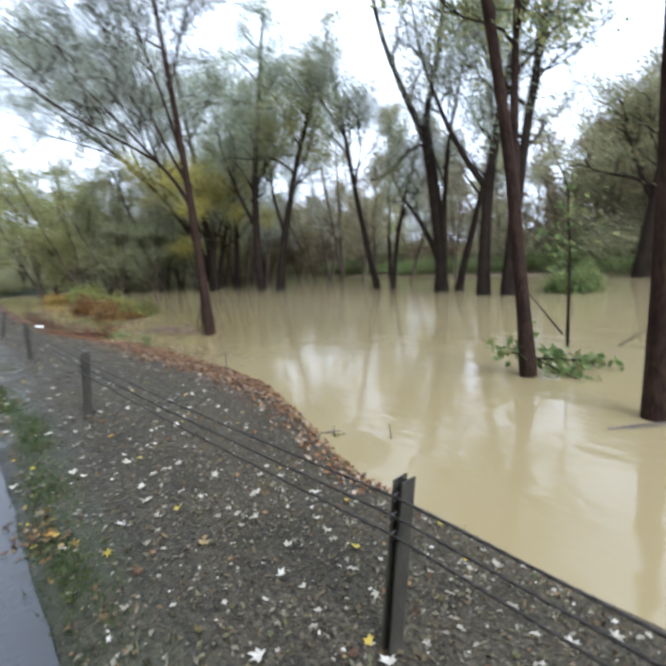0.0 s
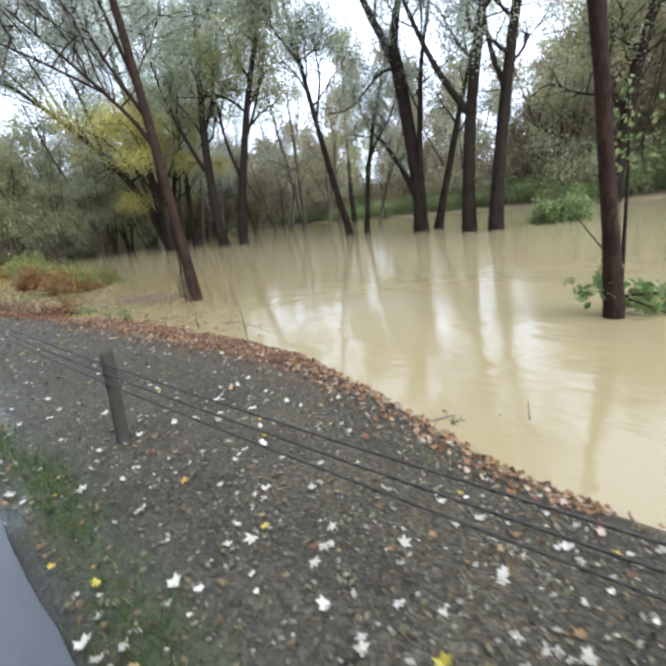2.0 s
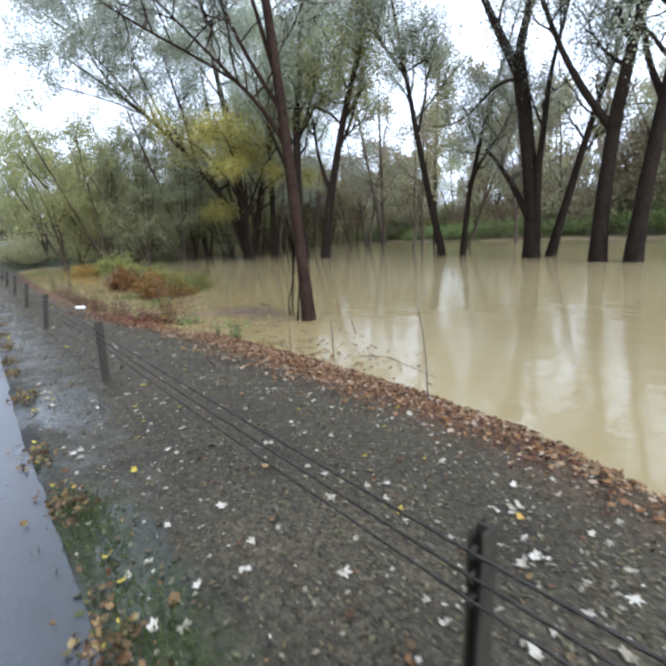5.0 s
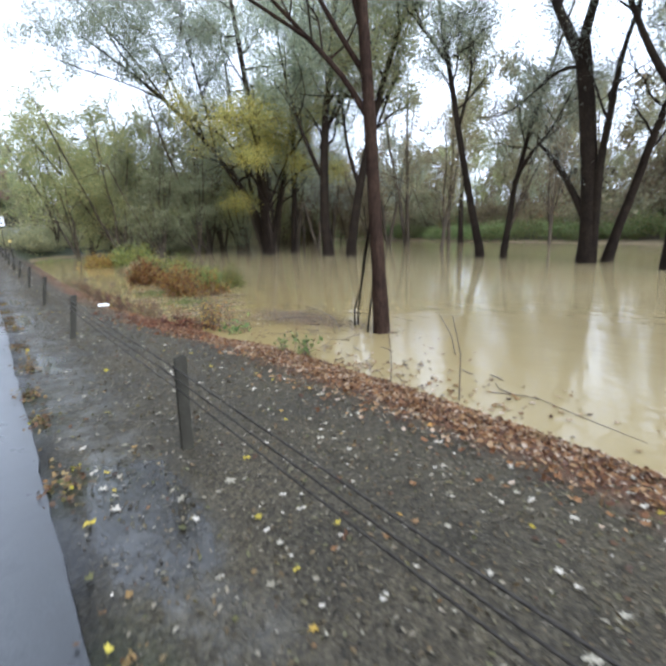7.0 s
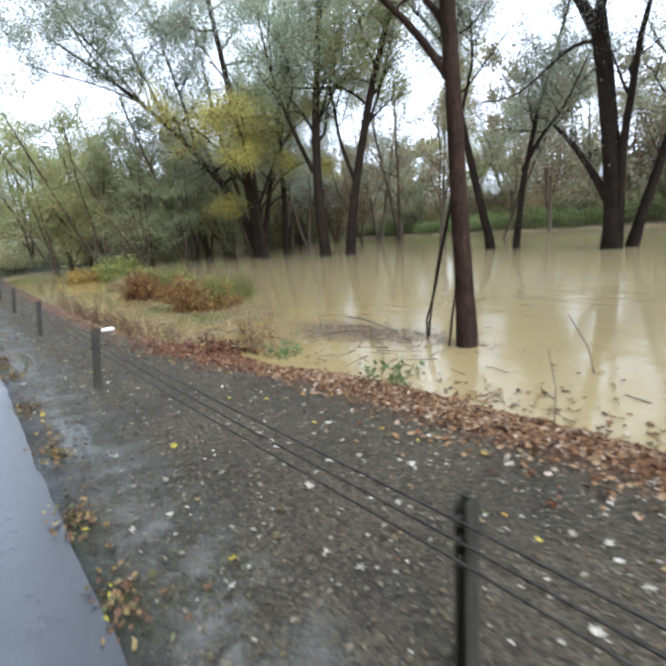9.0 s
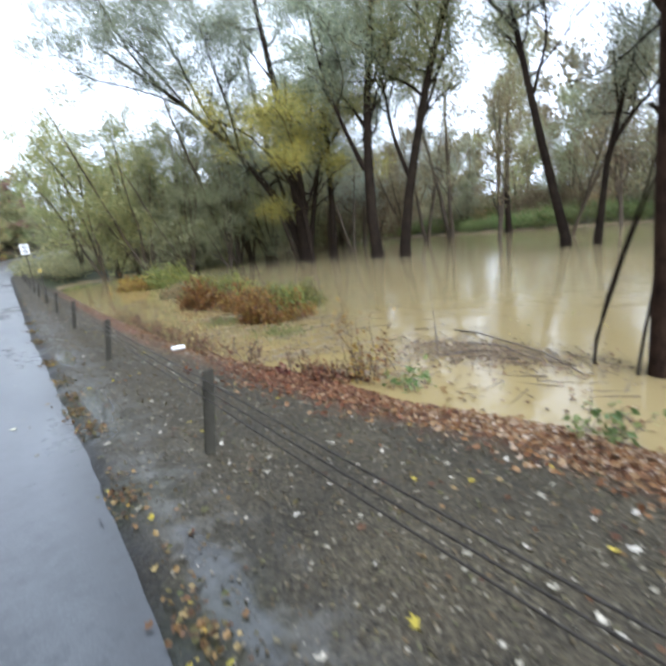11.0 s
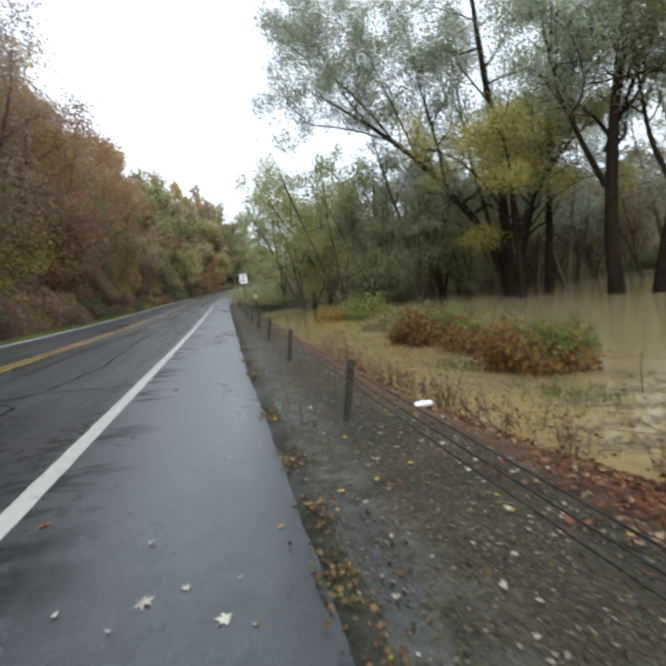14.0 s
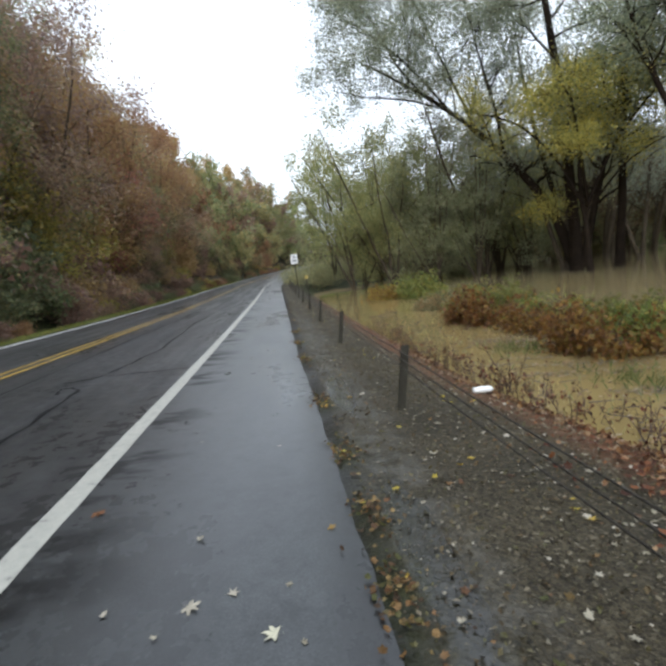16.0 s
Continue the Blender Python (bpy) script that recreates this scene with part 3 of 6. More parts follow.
def build_ground():
    gx = np.concatenate([-np.geomspace(95, 2400, 14)[::-1], np.arange(-90, -13, 2.0), np.arange(-13, 9, 0.25), np.arange(9, 80, 1.5), np.geomspace(82, 2400, 16)])
    gy = np.concatenate([-np.geomspace(125, 2400, 12)[::-1], np.arange(-120, -12, 3.0), np.arange(-12, 40, 0.25), np.arange(40, 170, 1.5), np.geomspace(175, 2400, 16)])
    x, y = np.meshgrid(gx, gy, indexing="ij")
    z = ground_z(x, y)
    i, j = np.meshgrid(np.arange(len(gx) - 1), np.arange(len(gy) - 1), indexing="ij")
    a = i * len(gy) + j
    f = np.stack([a, a + len(gy), a + len(gy) + 1, a + 1], -1).reshape(-1, 4)
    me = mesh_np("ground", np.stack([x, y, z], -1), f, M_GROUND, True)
    s, u = along(x, y)
    shore = np.interp(u, [p[0] for p in SHORE], [p[1] for p in SHORE])
    near = step01(30, 3, np.abs(u - 8))
    zones = {
        "floor": np.maximum(np.maximum(step01(11.5, 13, -s), step01(6, 12, s)), step01(66, 84, u) * step01(0.6, 1.6, s)),
        "litter": step01(1.15, 0.4, shore - s) * step01(0.5, -0.1, s - shore) * step01(4, 9, u) * step01(60, 30, u),
        "grass": np.maximum(step01(8.8, 9.1, -s) * step01(13.5, 12, -s), step01(55, 62, u) * step01(1.5, 3, s) * step01(30, 12, s)),
        "mud": step01(-0.15, 0.25, s - shore) * step01(-0.35, -0.5, z),
        "silt": np.exp(-((s - 0.34) / 0.17) ** 2) * step01(6, 9, u) * step01(40, 25, u),
        "wet": np.maximum(step01(1.1, 0.3, s) * step01(-9, -7, s), 0.35 * np.ones_like(s)) * near,
    }
    zones["pool"] = np.clip(1.3 * sum(np.exp(-(((s - a) / c) ** 2 + ((u - b) / d) ** 2)) for a, b, c, d in POOLS), 0, 1)
    moss = sum(np.exp(-(((s - a) / 0.16) ** 2 + ((u - b) / 0.5) ** 2)) for a, b in VERGE) + 0.8 * sum(np.exp(-(((s - a) / 0.12) ** 2 + ((u - b) / 0.3) ** 2)) for a, b in HEAPS)
    zones["grass"] = np.maximum(zones["grass"], np.clip(moss, 0, 0.9))
    for name, w in zones.items():
        at = me.attributes.new(name, 'FLOAT', 'POINT')
        at.data.foreach_set("value", np.asarray(w, dtype=np.float32).ravel())
    return tagged(part("ground", me), "dark wet gravel bank sloping down to the flooded river", "ground", kind="structure")


def strip(name, ss, us, lift, mat, drop=0.0, wob=None):
    """A ribbon that follows the road: cross stations ss at the stations us."""
    us = np.asarray(us, float)
    S, U = np.meshgrid(np.asarray(ss, float), us)
    if wob is not None:
        S = S + wob(U, S)
    X, Y = road_xy(S, U)
    Z = camber(S) + grade(U) + lift
    if drop:
        Z[:, 0] -= drop
        Z[:, -1] -= drop
    k = len(ss)
    i, j = np.meshgrid(np.arange(len(us) - 1), np.arange(k - 1), indexing="ij")
    a = i * k + j
    f = np.stack([a, a + 1, a + k + 1, a + k], -1).reshape(-1, 4)
    return mesh_np(name, np.stack([X, Y, Z], -1), f, mat)


ground = build_ground()
STATIONS = np.concatenate([np.arange(-160, -12, 4.0), np.arange(-12, 40, 0.2), np.arange(40, 340, 2.0)])
ragged = lambda U, S: np.where(S > -0.2, edge_shift(U) + 0.007 * np.sin(U * 1.3) + 0.006 * np.sin(U * 4.1 + 1) + 0.005 * np.sin(U * 11) + 0.004 * np.sin(U * 23 + 2), 0)
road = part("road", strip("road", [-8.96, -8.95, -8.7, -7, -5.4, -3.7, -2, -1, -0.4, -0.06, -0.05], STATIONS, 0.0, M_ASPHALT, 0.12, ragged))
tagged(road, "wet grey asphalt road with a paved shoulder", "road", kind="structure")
part("edge_line", strip("edge_line", [-2.06, -1.89], STATIONS, 0.005, M_WHITE, wob=lambda U, S: 0.003 * np.sin(U * 7.3 + S * 40) + 0.003 * np.sin(U * 17.1 + S * 90)), road, "worn white edge line")
part("edge_line", strip("edge_line", [-8.54, -8.38], STATIONS, 0.008, M_WHITE_FAR), road, "white edge line")
part("centre_line", strip("centre_line", [-5.32, -5.235], STATIONS, 0.005, M_YELLOW), road, "yellow centre line")
part("centre_line", strip("centre_line", [-5.575, -5.49], STATIONS, 0.005, M_YELLOW), road, "yellow centre line")


def tar_line(points, width):
    p = np.array(points, float)
    t = np.linspace(0, len(p) - 1, len(p) * 7)
    q = np.stack([np.interp(t, np.arange(len(p)), p[:, k]) for k in (0, 1)], -1)
    q += np.stack([0.02 * np.sin(t * 5), 0.02 * np.cos(t * 7)], -1)
    d = np.gradient(q, axis=0)
    nrm = np.stack([-d[:, 1], d[:, 0]], -1) / (np.linalg.norm(d, axis=1)[:, None] + 1e-9)
    w = width * (0.8 + 0.35 * np.sin(t * 4.1))[:, None]
    e = np.stack([q - nrm * w, q + nrm * w], 1).reshape(-1, 2)
    z = camber(e[:, 0]) + grade(e[:, 1]) + 0.005
    a = np.arange(len(q) - 1) * 2
    part("crack_seal", mesh_np("crack_seal", np.c_[e, z], np.stack([a, a + 1, a + 3, a + 2], -1), M_TAR), road, "black tar crack seal")


tar_line([(-3.2, 14), (-3.25, 17), (-3.25, 19.7), (-3.28, 20.3), (-3.37, 21.1), (-3.4, 21.7), (-3.56, 22.0), (-3.72, 22.0), (-3.66, 21.6)], 0.028)
tar_line([(-3.45, 23.0), (-3.35, 23.5), (-3.3, 24.3), (-3.19, 25.5), (-3.34, 27.9), (-3.5, 31.4), (-3.4, 36)], 0.026)
tar_line([(-3.9, 22.35), (-3.4, 22.75), (-2.8, 22.8), (-2.1, 22.95)], 0.026)
tar_line([(-4.6, 18), (-4.5, 23), (-4.55, 28), (-4.4, 35)], 0.02)

river = part("river", mesh_np("river", [(-0.0, -160, WATER), (75, -160, WATER), (75, 110, WATER), (-0.0, 110, WATER)], np.array([(0, 1, 2, 3)]), M_WATER))
tagged(river, "muddy tan floodwater of a swollen river", "river", kind="structure")


# ---- trees ----
def stem_path(a, b, c, d, seen, top, n=14, rng=None, wob=0.05):
    """A trunk's centre line, offsets from its base; past the height seen it goes on straight."""
    h = np.linspace(-0.9, top, n)
    q = np.clip(h, 0, seen)
    rest = np.maximum(h - seen, 0)
    x = a * q + c * q * q + (a + 2 * c * seen) * rest
    y = b * q + d * q * q + (b + 2 * d * seen) * rest
    p = np.stack([x, y, h], -1)
    if rng is not None:
        w = wob * step01(0, 3, h)[:, None]
        p[:, :2] += w * np.cumsum(rng.normal(0, 1, (n, 2)), axis=0) * 0.6
    return p


def walk_out(rng, start, way, length, n, wander, lift):
    p, d = [np.array(start)], np.array(way)
    for _ in range(n - 1):
        d = d + rng.normal(0, wander, 3) + (0, 0, lift)
        d /= np.linalg.norm(d)
        p.append(p[-1] + d * length / (n - 1))
    return np.array(p)


def crown_wood(rng, stems, count, length, rise, lift=0.05, twig_len=0.7, spread=5, bare=0.15, wander=0.22):
    """Branches on the stems and twigs on them. Returns the branches, the twigs and points along the twigs for leaves."""
    branches, twigs = [], []
    for pts, r0, r1, first, *reach in stems:
        reach = reach[0] if reach else 1.0
        hgt = np.linspace(0, 1, len(pts))
        much = max(3, int(count * reach))
        for k in range(much):
            f = first + (1 - first) * (k + rng.random()) / much
            at = np.array([np.interp(f, hgt, pts[:, i]) for i in range(3)])
            rad = (r0 * (1 - f) + r1 * f) * 0.5
            az, el = k * 2.4 + rng.normal(0, 0.5), rise + rng.normal(0, 0.2)
            way = np.array([math.cos(az) * math.cos(el), math.sin(az) * math.cos(el), math.sin(el)])
            L = length * reach * (1.2 - 0.75 * f) * rng.uniform(0.65, 1.2)
            p = walk_out(rng, at, way, L, 7, wander, lift)
            branches.append((p, np.linspace(max(rad, 0.02), 0.01, 7), 5))
            for m in range(spread):
                g = 0.25 + 0.75 * (m + rng.random()) / spread
                a2 = np.array([np.interp(g, np.linspace(0, 1, 7), p[:, i]) for i in range(3)])
                w2 = p[-1] - p[0]
                w2 = w2 / np.linalg.norm(w2) + rng.normal(0, 0.65, 3) + (0, 0, 0.15)
                w2 /= np.linalg.norm(w2)
                q = walk_out(rng, a2, w2, L * rng.uniform(0.3, 0.55), 5, 0.25, lift)
                branches.append((q, np.linspace(max(rad * 0.4, 0.012), 0.006, 5), 4))
                n = 9
                s = np.clip(rng.uniform(bare, 1.05, n), 0, 1)
                st = np.stack([np.interp(s, np.linspace(0, 1, 5), q[:, i]) for i in range(3)], -1)
                wd = (q[-1] - q[0]) / (np.linalg.norm(q[-1] - q[0]) + 1e-6) + rng.normal(0, 0.8, (n, 3))
                wd /= np.linalg.norm(wd, axis=1)[:, None]
                twigs.append(np.stack([st, st + wd * rng.uniform(0.4, 1.1, n)[:, None] * twig_len], 1))
    return branches, np.concatenate(twigs)


def wood_geo(geo, branches, twigs=None, thin=0.006):
    for p, r, sides in branches:
        geo.add(*tube(p, r, sides))
    if twigs is not None:
        n = len(twigs)
        o = np.array([(1, 0, 0), (-0.5, 0.87, 0), (-0.5, -0.5, 0.7)]) * thin
        v = np.concatenate([twigs[:, :1] + o[None], twigs[:, 1:2]], 1).reshape(-1, 3)
        f = (np.array([(0, 1, 3), (1, 2, 3), (2, 0, 3)])[None] + 4 * np.arange(n)[:, None, None]).reshape(-1, 3)
        geo.add(v, f)


def leaf_mesh(name, rng, twigs, count, size, mat, spread=0.12, far=False, tilt=None):
    k = rng.integers(0, len(twigs), count)
    s = rng.uniform(0.1, 1.15, count)[:, None]
    p = twigs[k, 0] * (1 - s) + twigs[k, 1] * s + rng.normal(0, spread, (count, 3))
    v, f = scatter(SPRAY_V if far else LEAF_V, SPRAY_F if far else LEAF_F, turns(rng, count, tilt), p, size * rng.uniform(0.6, 1.35, count))
    return mesh_np(name, v, f, mat)


def flare(pts, r0, r1):
    h = np.clip(pts[:, 2], 0, None)
    t = np.linspace(0, 1, len(pts))
    return (r0 * (1 - t) ** 0.8 + r1 * (1 - (1 - t) ** 0.8)) * (1 + 0.35 * np.exp(-h / 0.5))


def make_tree(label, at, stems, leaf, wood, seed, count=16, first=0.3, length=3.5, rise=0.7, leaves=14000, size=0.085, spread=7, lift=0.05, twig=0.7, category="tree", group="", limbs=(), bare=0.15, far=False, loose=0.0, puff=0.3, limb_first=None):
    """stems: paths with their radii; the first is the trunk. limbs: extra paths given by their corner points."""
    rng = np.random.default_rng(seed)
    ob = thing("tree", label, category, group, at=at)
    cores = []
    for k, (p, r0, r1, *reach) in enumerate(stems):
        g = Geo()
        g.add(*tube(p, flare(p, r0, r1), 12))
        part("trunk" if k == 0 else "limb", g.mesh("trunk", wood, True), ob)
        cores.append((p, r0, r1, first, *reach))
    for corners, r0, r1, *reach in limbs:
        c = np.array(corners, float)
        t = np.linspace(0, len(c) - 1, 12)
        p = np.stack([np.interp(t, np.arange(len(c)), c[:, i]) for i in range(3)], -1)
        p[1:-1] = (p[:-2] + p[1:-1] * 2 + p[2:]) / 4
        g = Geo()
        g.add(*tube(p, np.linspace(r0, r1, 12), 9))
        part("limb", g.mesh("limb", wood, True), ob)
        cores.append((p, r0, r1, first if limb_first is None else limb_first, *reach))
    br, tw = crown_wood(rng, cores, count, length, rise, lift, twig, spread, bare)
    g = Geo()
    if far:
        br = [(p[::2], r[::2], 3) for p, r, _ in br]
    wood_geo(g, br, None if far else tw)
    tagged(part("branchwork", g.mesh("branchwork", wood), ob), kind="stuff")
    tagged(part("crown", leaf_mesh("crown", rng, tw, leaves, size, leaf, puff if far else 0.06 + 1.2 * size + loose, far), ob), kind="stuff")
    return ob


def upright(rng, top, lean=0.1, wob=0.12):
    a = rng.normal(0, lean, 2)
    return stem_path(a[0], a[1], 0, 0, 1.0, top, 12, rng, wob)


rg = np.random.default_rng(11)
FLOODED = "trees standing in the flood"
# two slim trunks in the near water
make_tree("slim dark forked tree standing in brown floodwater", (7.21, 3.11, WATER), [(stem_path(-0.04, 0.06, -0.005, 0.008, 4.6, 13, rng=rg, wob=0.03), 0.122, 0.03)], M_LEAF_OLIVE, M_BARK_RED, 1, 12, 0.45, 3.2, 0.8, 20000, 0.1, group=FLOODED,
                   limbs=[([(-0.1, 0.24, 2.9), (0.1, 0.36, 4.0), (0.3, 0.45, 5.2), (0.7, 0.6, 7.5), (1.2, 0.6, 11)], 0.1, 0.02)])
make_tree("straight red-brown tree trunk rising from the floodwater", (6.215, 1.05, WATER), [(stem_path(-0.004, 0.004, 0, 0.001, 4.1, 15, rng=rg, wob=0.02), 0.15, 0.04)], M_LEAF_OLIVE, M_BARK_RED, 2, 14, 0.42, 3.4, 0.7, 20000, 0.1, group=FLOODED)
# the leaning tree at the water's edge
t_lean = make_tree("leaning red-brown tree at the flooded river edge", (6.165, 13.33, WATER), [(stem_path(-0.032, 0.0, -0.0037, 0.0017, 7.0, 13.5, rng=rg, wob=0.02), 0.155, 0.03)], M_LEAF_GREY, M_BARK_RED, 3, 10, 0.6, 3.9, 0.85, 52000, 0.066, spread=7, twig=0.9, group=FLOODED, limb_first=0.3,
                   limbs=[([(-0.17, 0.0, 4.0), (-0.38, 0.5, 4.9), (-0.72, 1.15, 5.7), (-1.3, 2.1, 6.9), (-2.5, 3.4, 8.8)], 0.07, 0.016), ([(-0.72, 1.15, 5.7), (-1.5, 1.7, 6.3), (-2.8, 2.4, 7.1), (-4.2, 3.0, 8.3)], 0.04, 0.012),
                          ([(-0.2, 0.0, 4.7), (-0.5, 1.1, 6.4), (-0.9, 1.9, 8.4), (-1.3, 2.6, 10.6)], 0.06, 0.015), ([(-0.3, 0.05, 5.4), (-0.6, 0.5, 7.6), (-0.9, 1.4, 9.8), (-1.0, 2.0, 12)], 0.055, 0.015)])
for vp in ([(0.15, 0.95, -0.4), (0.1, 0.85, 0.3), (0.12, 0.75, 0.9), (0.02, 0.55, 1.5), (0.0, 0.3, 2.3), (-0.1, 0.1, 3.0)], [(0.0, 0.85, -0.4), (-0.05, 0.8, 0.4), (0.08, 0.7, 0.9), (0.05, 0.5, 1.6), (-0.06, 0.2, 2.4), (-0.1, 0.05, 2.8)], [(-0.22, 0.25, -0.3), (-0.14, 0.2, 0.5), (-0.08, 0.15, 1.0), (-0.05, 0.1, 1.4), (-0.06, 0.05, 1.9), (-0.06, 0.0, 2.2)]):
    vg = Geo()
    vg.add(*tube(vp, [0.024, 0.022, 0.02, 0.018, 0.014, 0.008], 6))
    part("sucker", vg.mesh("sucker", M_BARK, True), t_lean, "dark bent sucker stem beside the trunk")
# the big group across the water
BIG = dict(wood=M_BARK, group=FLOODED, twig=1.3, loose=0.12)
make_tree("massive forked old tree in midstream floodwater", (23.95, 16.6, WATER), [(stem_path(0.0, 0.03, 0.0, 0.0078, 11.0, 10.4, rng=rg, wob=0.02), 0.39, 0.36, 0.15)], M_LEAF_GREY, seed=44, count=6, first=0.95, limb_first=0.4, length=4.0, rise=1.0, leaves=9000, size=0.085, **BIG,
          limbs=[([(0.0, 1.15, 9.8), (0.1, 1.75, 11.0), (0.1, 2.6, 12.6), (-0.2, 4.4, 17), (-0.4, 5.4, 22)], 0.29, 0.11), ([(0.0, 1.15, 9.8), (0.0, 0.95, 11.0), (0.0, 0.55, 12.6), (0.2, -0.2, 16), (0.3, -0.6, 21)], 0.27, 0.1),
                 ([(0.0, 0.25, 2.2), (0.0, 0.75, 3.2), (0.0, 1.45, 4.4), (0.0, 2.25, 5.5), (0.0, 2.9, 6.2)], 0.21, 0.08, 0.35), ([(0.0, -0.25, 0.2), (0.0, -0.2, 3.3), (0.0, -0.2, 5.1), (0.0, -0.5, 7.2), (0.0, -0.6, 9.4), (0.0, -1.2, 11), (0.0, -2.0, 15)], 0.24, 0.05),
                 ([(0.0, 0.9, 9.2), (0.2, 1.7, 9.6), (0.2, 2.8, 9.3), (0.3, 3.8, 8.6), (0.3, 5.3, 8.0), (0.3, 7.0, 8.3)], 0.1, 0.025, 0.3)])
make_tree("dark leaning tree beside a massive trunk in the flood", (25.07, 16.05, WATER), [(stem_path(0.074, -0.18, 0.0025, -0.006, 6, 12, rng=rg), 0.26, 0.06)], M_LEAF_GREY, seed=5, count=12, first=0.45, length=4.2, leaves=4500, size=0.11, **BIG)
make_tree("tall dark forked tree standing in the flood", (22.12, 12.55, WATER), [(stem_path(-0.01, 0.018, 0.005, -0.0102, 10.5, 18, rng=rg, wob=0.03), 0.36, 0.07)], M_LEAF_DUSK, seed=6, count=13, first=0.45, length=5.2, rise=0.75, leaves=25000, size=0.1, **BIG,
          limbs=[([(0.1, -0.2, 5.6), (-0.3, 1.0, 7.5), (-0.5, 2.0, 9.5), (-1.0, 3.2, 13), (-1.2, 3.8, 17)], 0.19, 0.04)])
make_tree("tall dark leaning tree standing in the flood", (22.12, 11.15, WATER), [(stem_path(0.0036, -0.0648, 0.0014, -0.0055, 8.1, 17, rng=rg, wob=0.03), 0.36, 0.07)], M_LEAF_DUSK, seed=7, count=14, first=0.42, length=5.2, rise=0.75, leaves=25000, size=0.1, **BIG,
          limbs=[([(0.1, -0.7, 6.0), (0.4, 0.2, 8), (0.5, 0.8, 11), (0.3, 1.4, 15)], 0.16, 0.04)])
make_tree("slender leaning tree standing in the flood", (25.445, 23.69, WATER), [(stem_path(-0.0693, 0.2095, 0.0041, 0.0014, 16, 19, rng=rg, wob=0.03), 0.27, 0.06)], M_LEAF_DUSK, seed=8, count=15, first=0.5, length=5, rise=0.8, leaves=24000, size=0.11, **BIG,
          limbs=[([(-0.1, 2.7, 12.0), (0.0, 4.6, 14.4), (0.0, 6.8, 17.0)], 0.15, 0.04), ([(-0.3, 1.75, 8.4), (-0.3, 0.95, 10.9), (-0.3, 1.15, 13.4)], 0.11, 0.03)])
make_tree("thin crooked tree standing in the flood", (25.6, 22.2, WATER), [(stem_path(0.1, 0.0, 0.008, -0.01, 10, 15, rng=rg, wob=0.06), 0.2, 0.04)], M_LEAF_DUSK, seed=9, count=12, first=0.35, length=3.6, rise=0.6, leaves=18000, size=0.115, **BIG,
          limbs=[([(0.45, -0.15, 4.4), (0.6, -0.9, 5.9), (0.9, -2.2, 7.4), (1.1, -3.3, 9.8)], 0.14, 0.03)])
make_tree("tall bare-stemmed tree on the flooded far side", (44.3, 38.9, WATER), [(stem_path(-0.018, 0.033, 0.002, -0.003, 16, 20, rng=rg), 0.33, 0.07)], M_LEAF_OLIVE, seed=10, count=14, first=0.5, length=4.5, leaves=14000, size=0.2, **BIG)
make_tree("dark leaning tree on the far bank", (37.8, 9.15, WATER), [(stem_path(0.024, -0.1047, 0.0008, -0.0033, 8, 16, rng=rg), 0.55, 0.1)], M_LEAF_OLIVE, seed=12, count=16, first=0.35, length=5.5, rise=1.05, leaves=9000, size=0.17, **BIG,
          limbs=[([(0.1, -0.7, 5), (0.2, 0.6, 8), (0.3, 1.6, 12)], 0.25, 0.05)])
# the yellowing clump
make_tree("broad yellowing tree with a long leaning limb in the flood", (22.55, 46.55, WATER), [(stem_path(-0.05, -0.06, -0.004, -0.001, 14, 24, rng=rg), 0.46, 0.1)], M_LEAF_DUSK, seed=13, count=14, first=0.3, length=6.8, rise=0.5, leaves=130000, size=0.15, **BIG,
          limbs=[([(-0.4, 1.6, 6.0), (-0.6, 3.6, 12.0), (-0.5, 5.0, 18.0), (-0.5, 6.0, 24.0)], 0.2, 0.04), ([(-6.0, 7.2, 15.0), (-9.0, 7.6, 19.0), (-12.5, 8.2, 22.5), (-16, 9, 25)], 0.1, 0.02), ([(0, 0.1, 0.3), (-0.3, 1.6, 4.5), (-1.4, 3.6, 8.0), (-4.2, 6.2, 13.0), (-8.0, 8.2, 17.0), (-12.5, 9, 20.0)], 0.46, 0.08), ([(-4.2, 6.2, 13.0), (-5.6, 6.8, 17), (-7.0, 7.4, 21), (-8.5, 8, 26)], 0.15, 0.03),
                 ([(-8.0, 8.2, 17.0), (-9.6, 9.0, 19.5), (-11.0, 9.5, 23), (-12.5, 10, 27)], 0.11, 0.03), ([(-2.6, 4.7, 10.2), (-3.0, 4.8, 14), (-4.2, 5, 19), (-5, 5.5, 25)], 0.16, 0.03), ([(-6.0, 7.2, 15.0), (-9.5, 7.4, 16.2), (-13.0, 7.8, 16.8), (-16, 8.6, 18.0)], 0.08, 0.02), ([(0.3, -0.3, 0.2), (1.2, -0.8, 5), (1.6, -2.0, 9), (1.8, -3.5, 14)], 0.3, 0.05)])
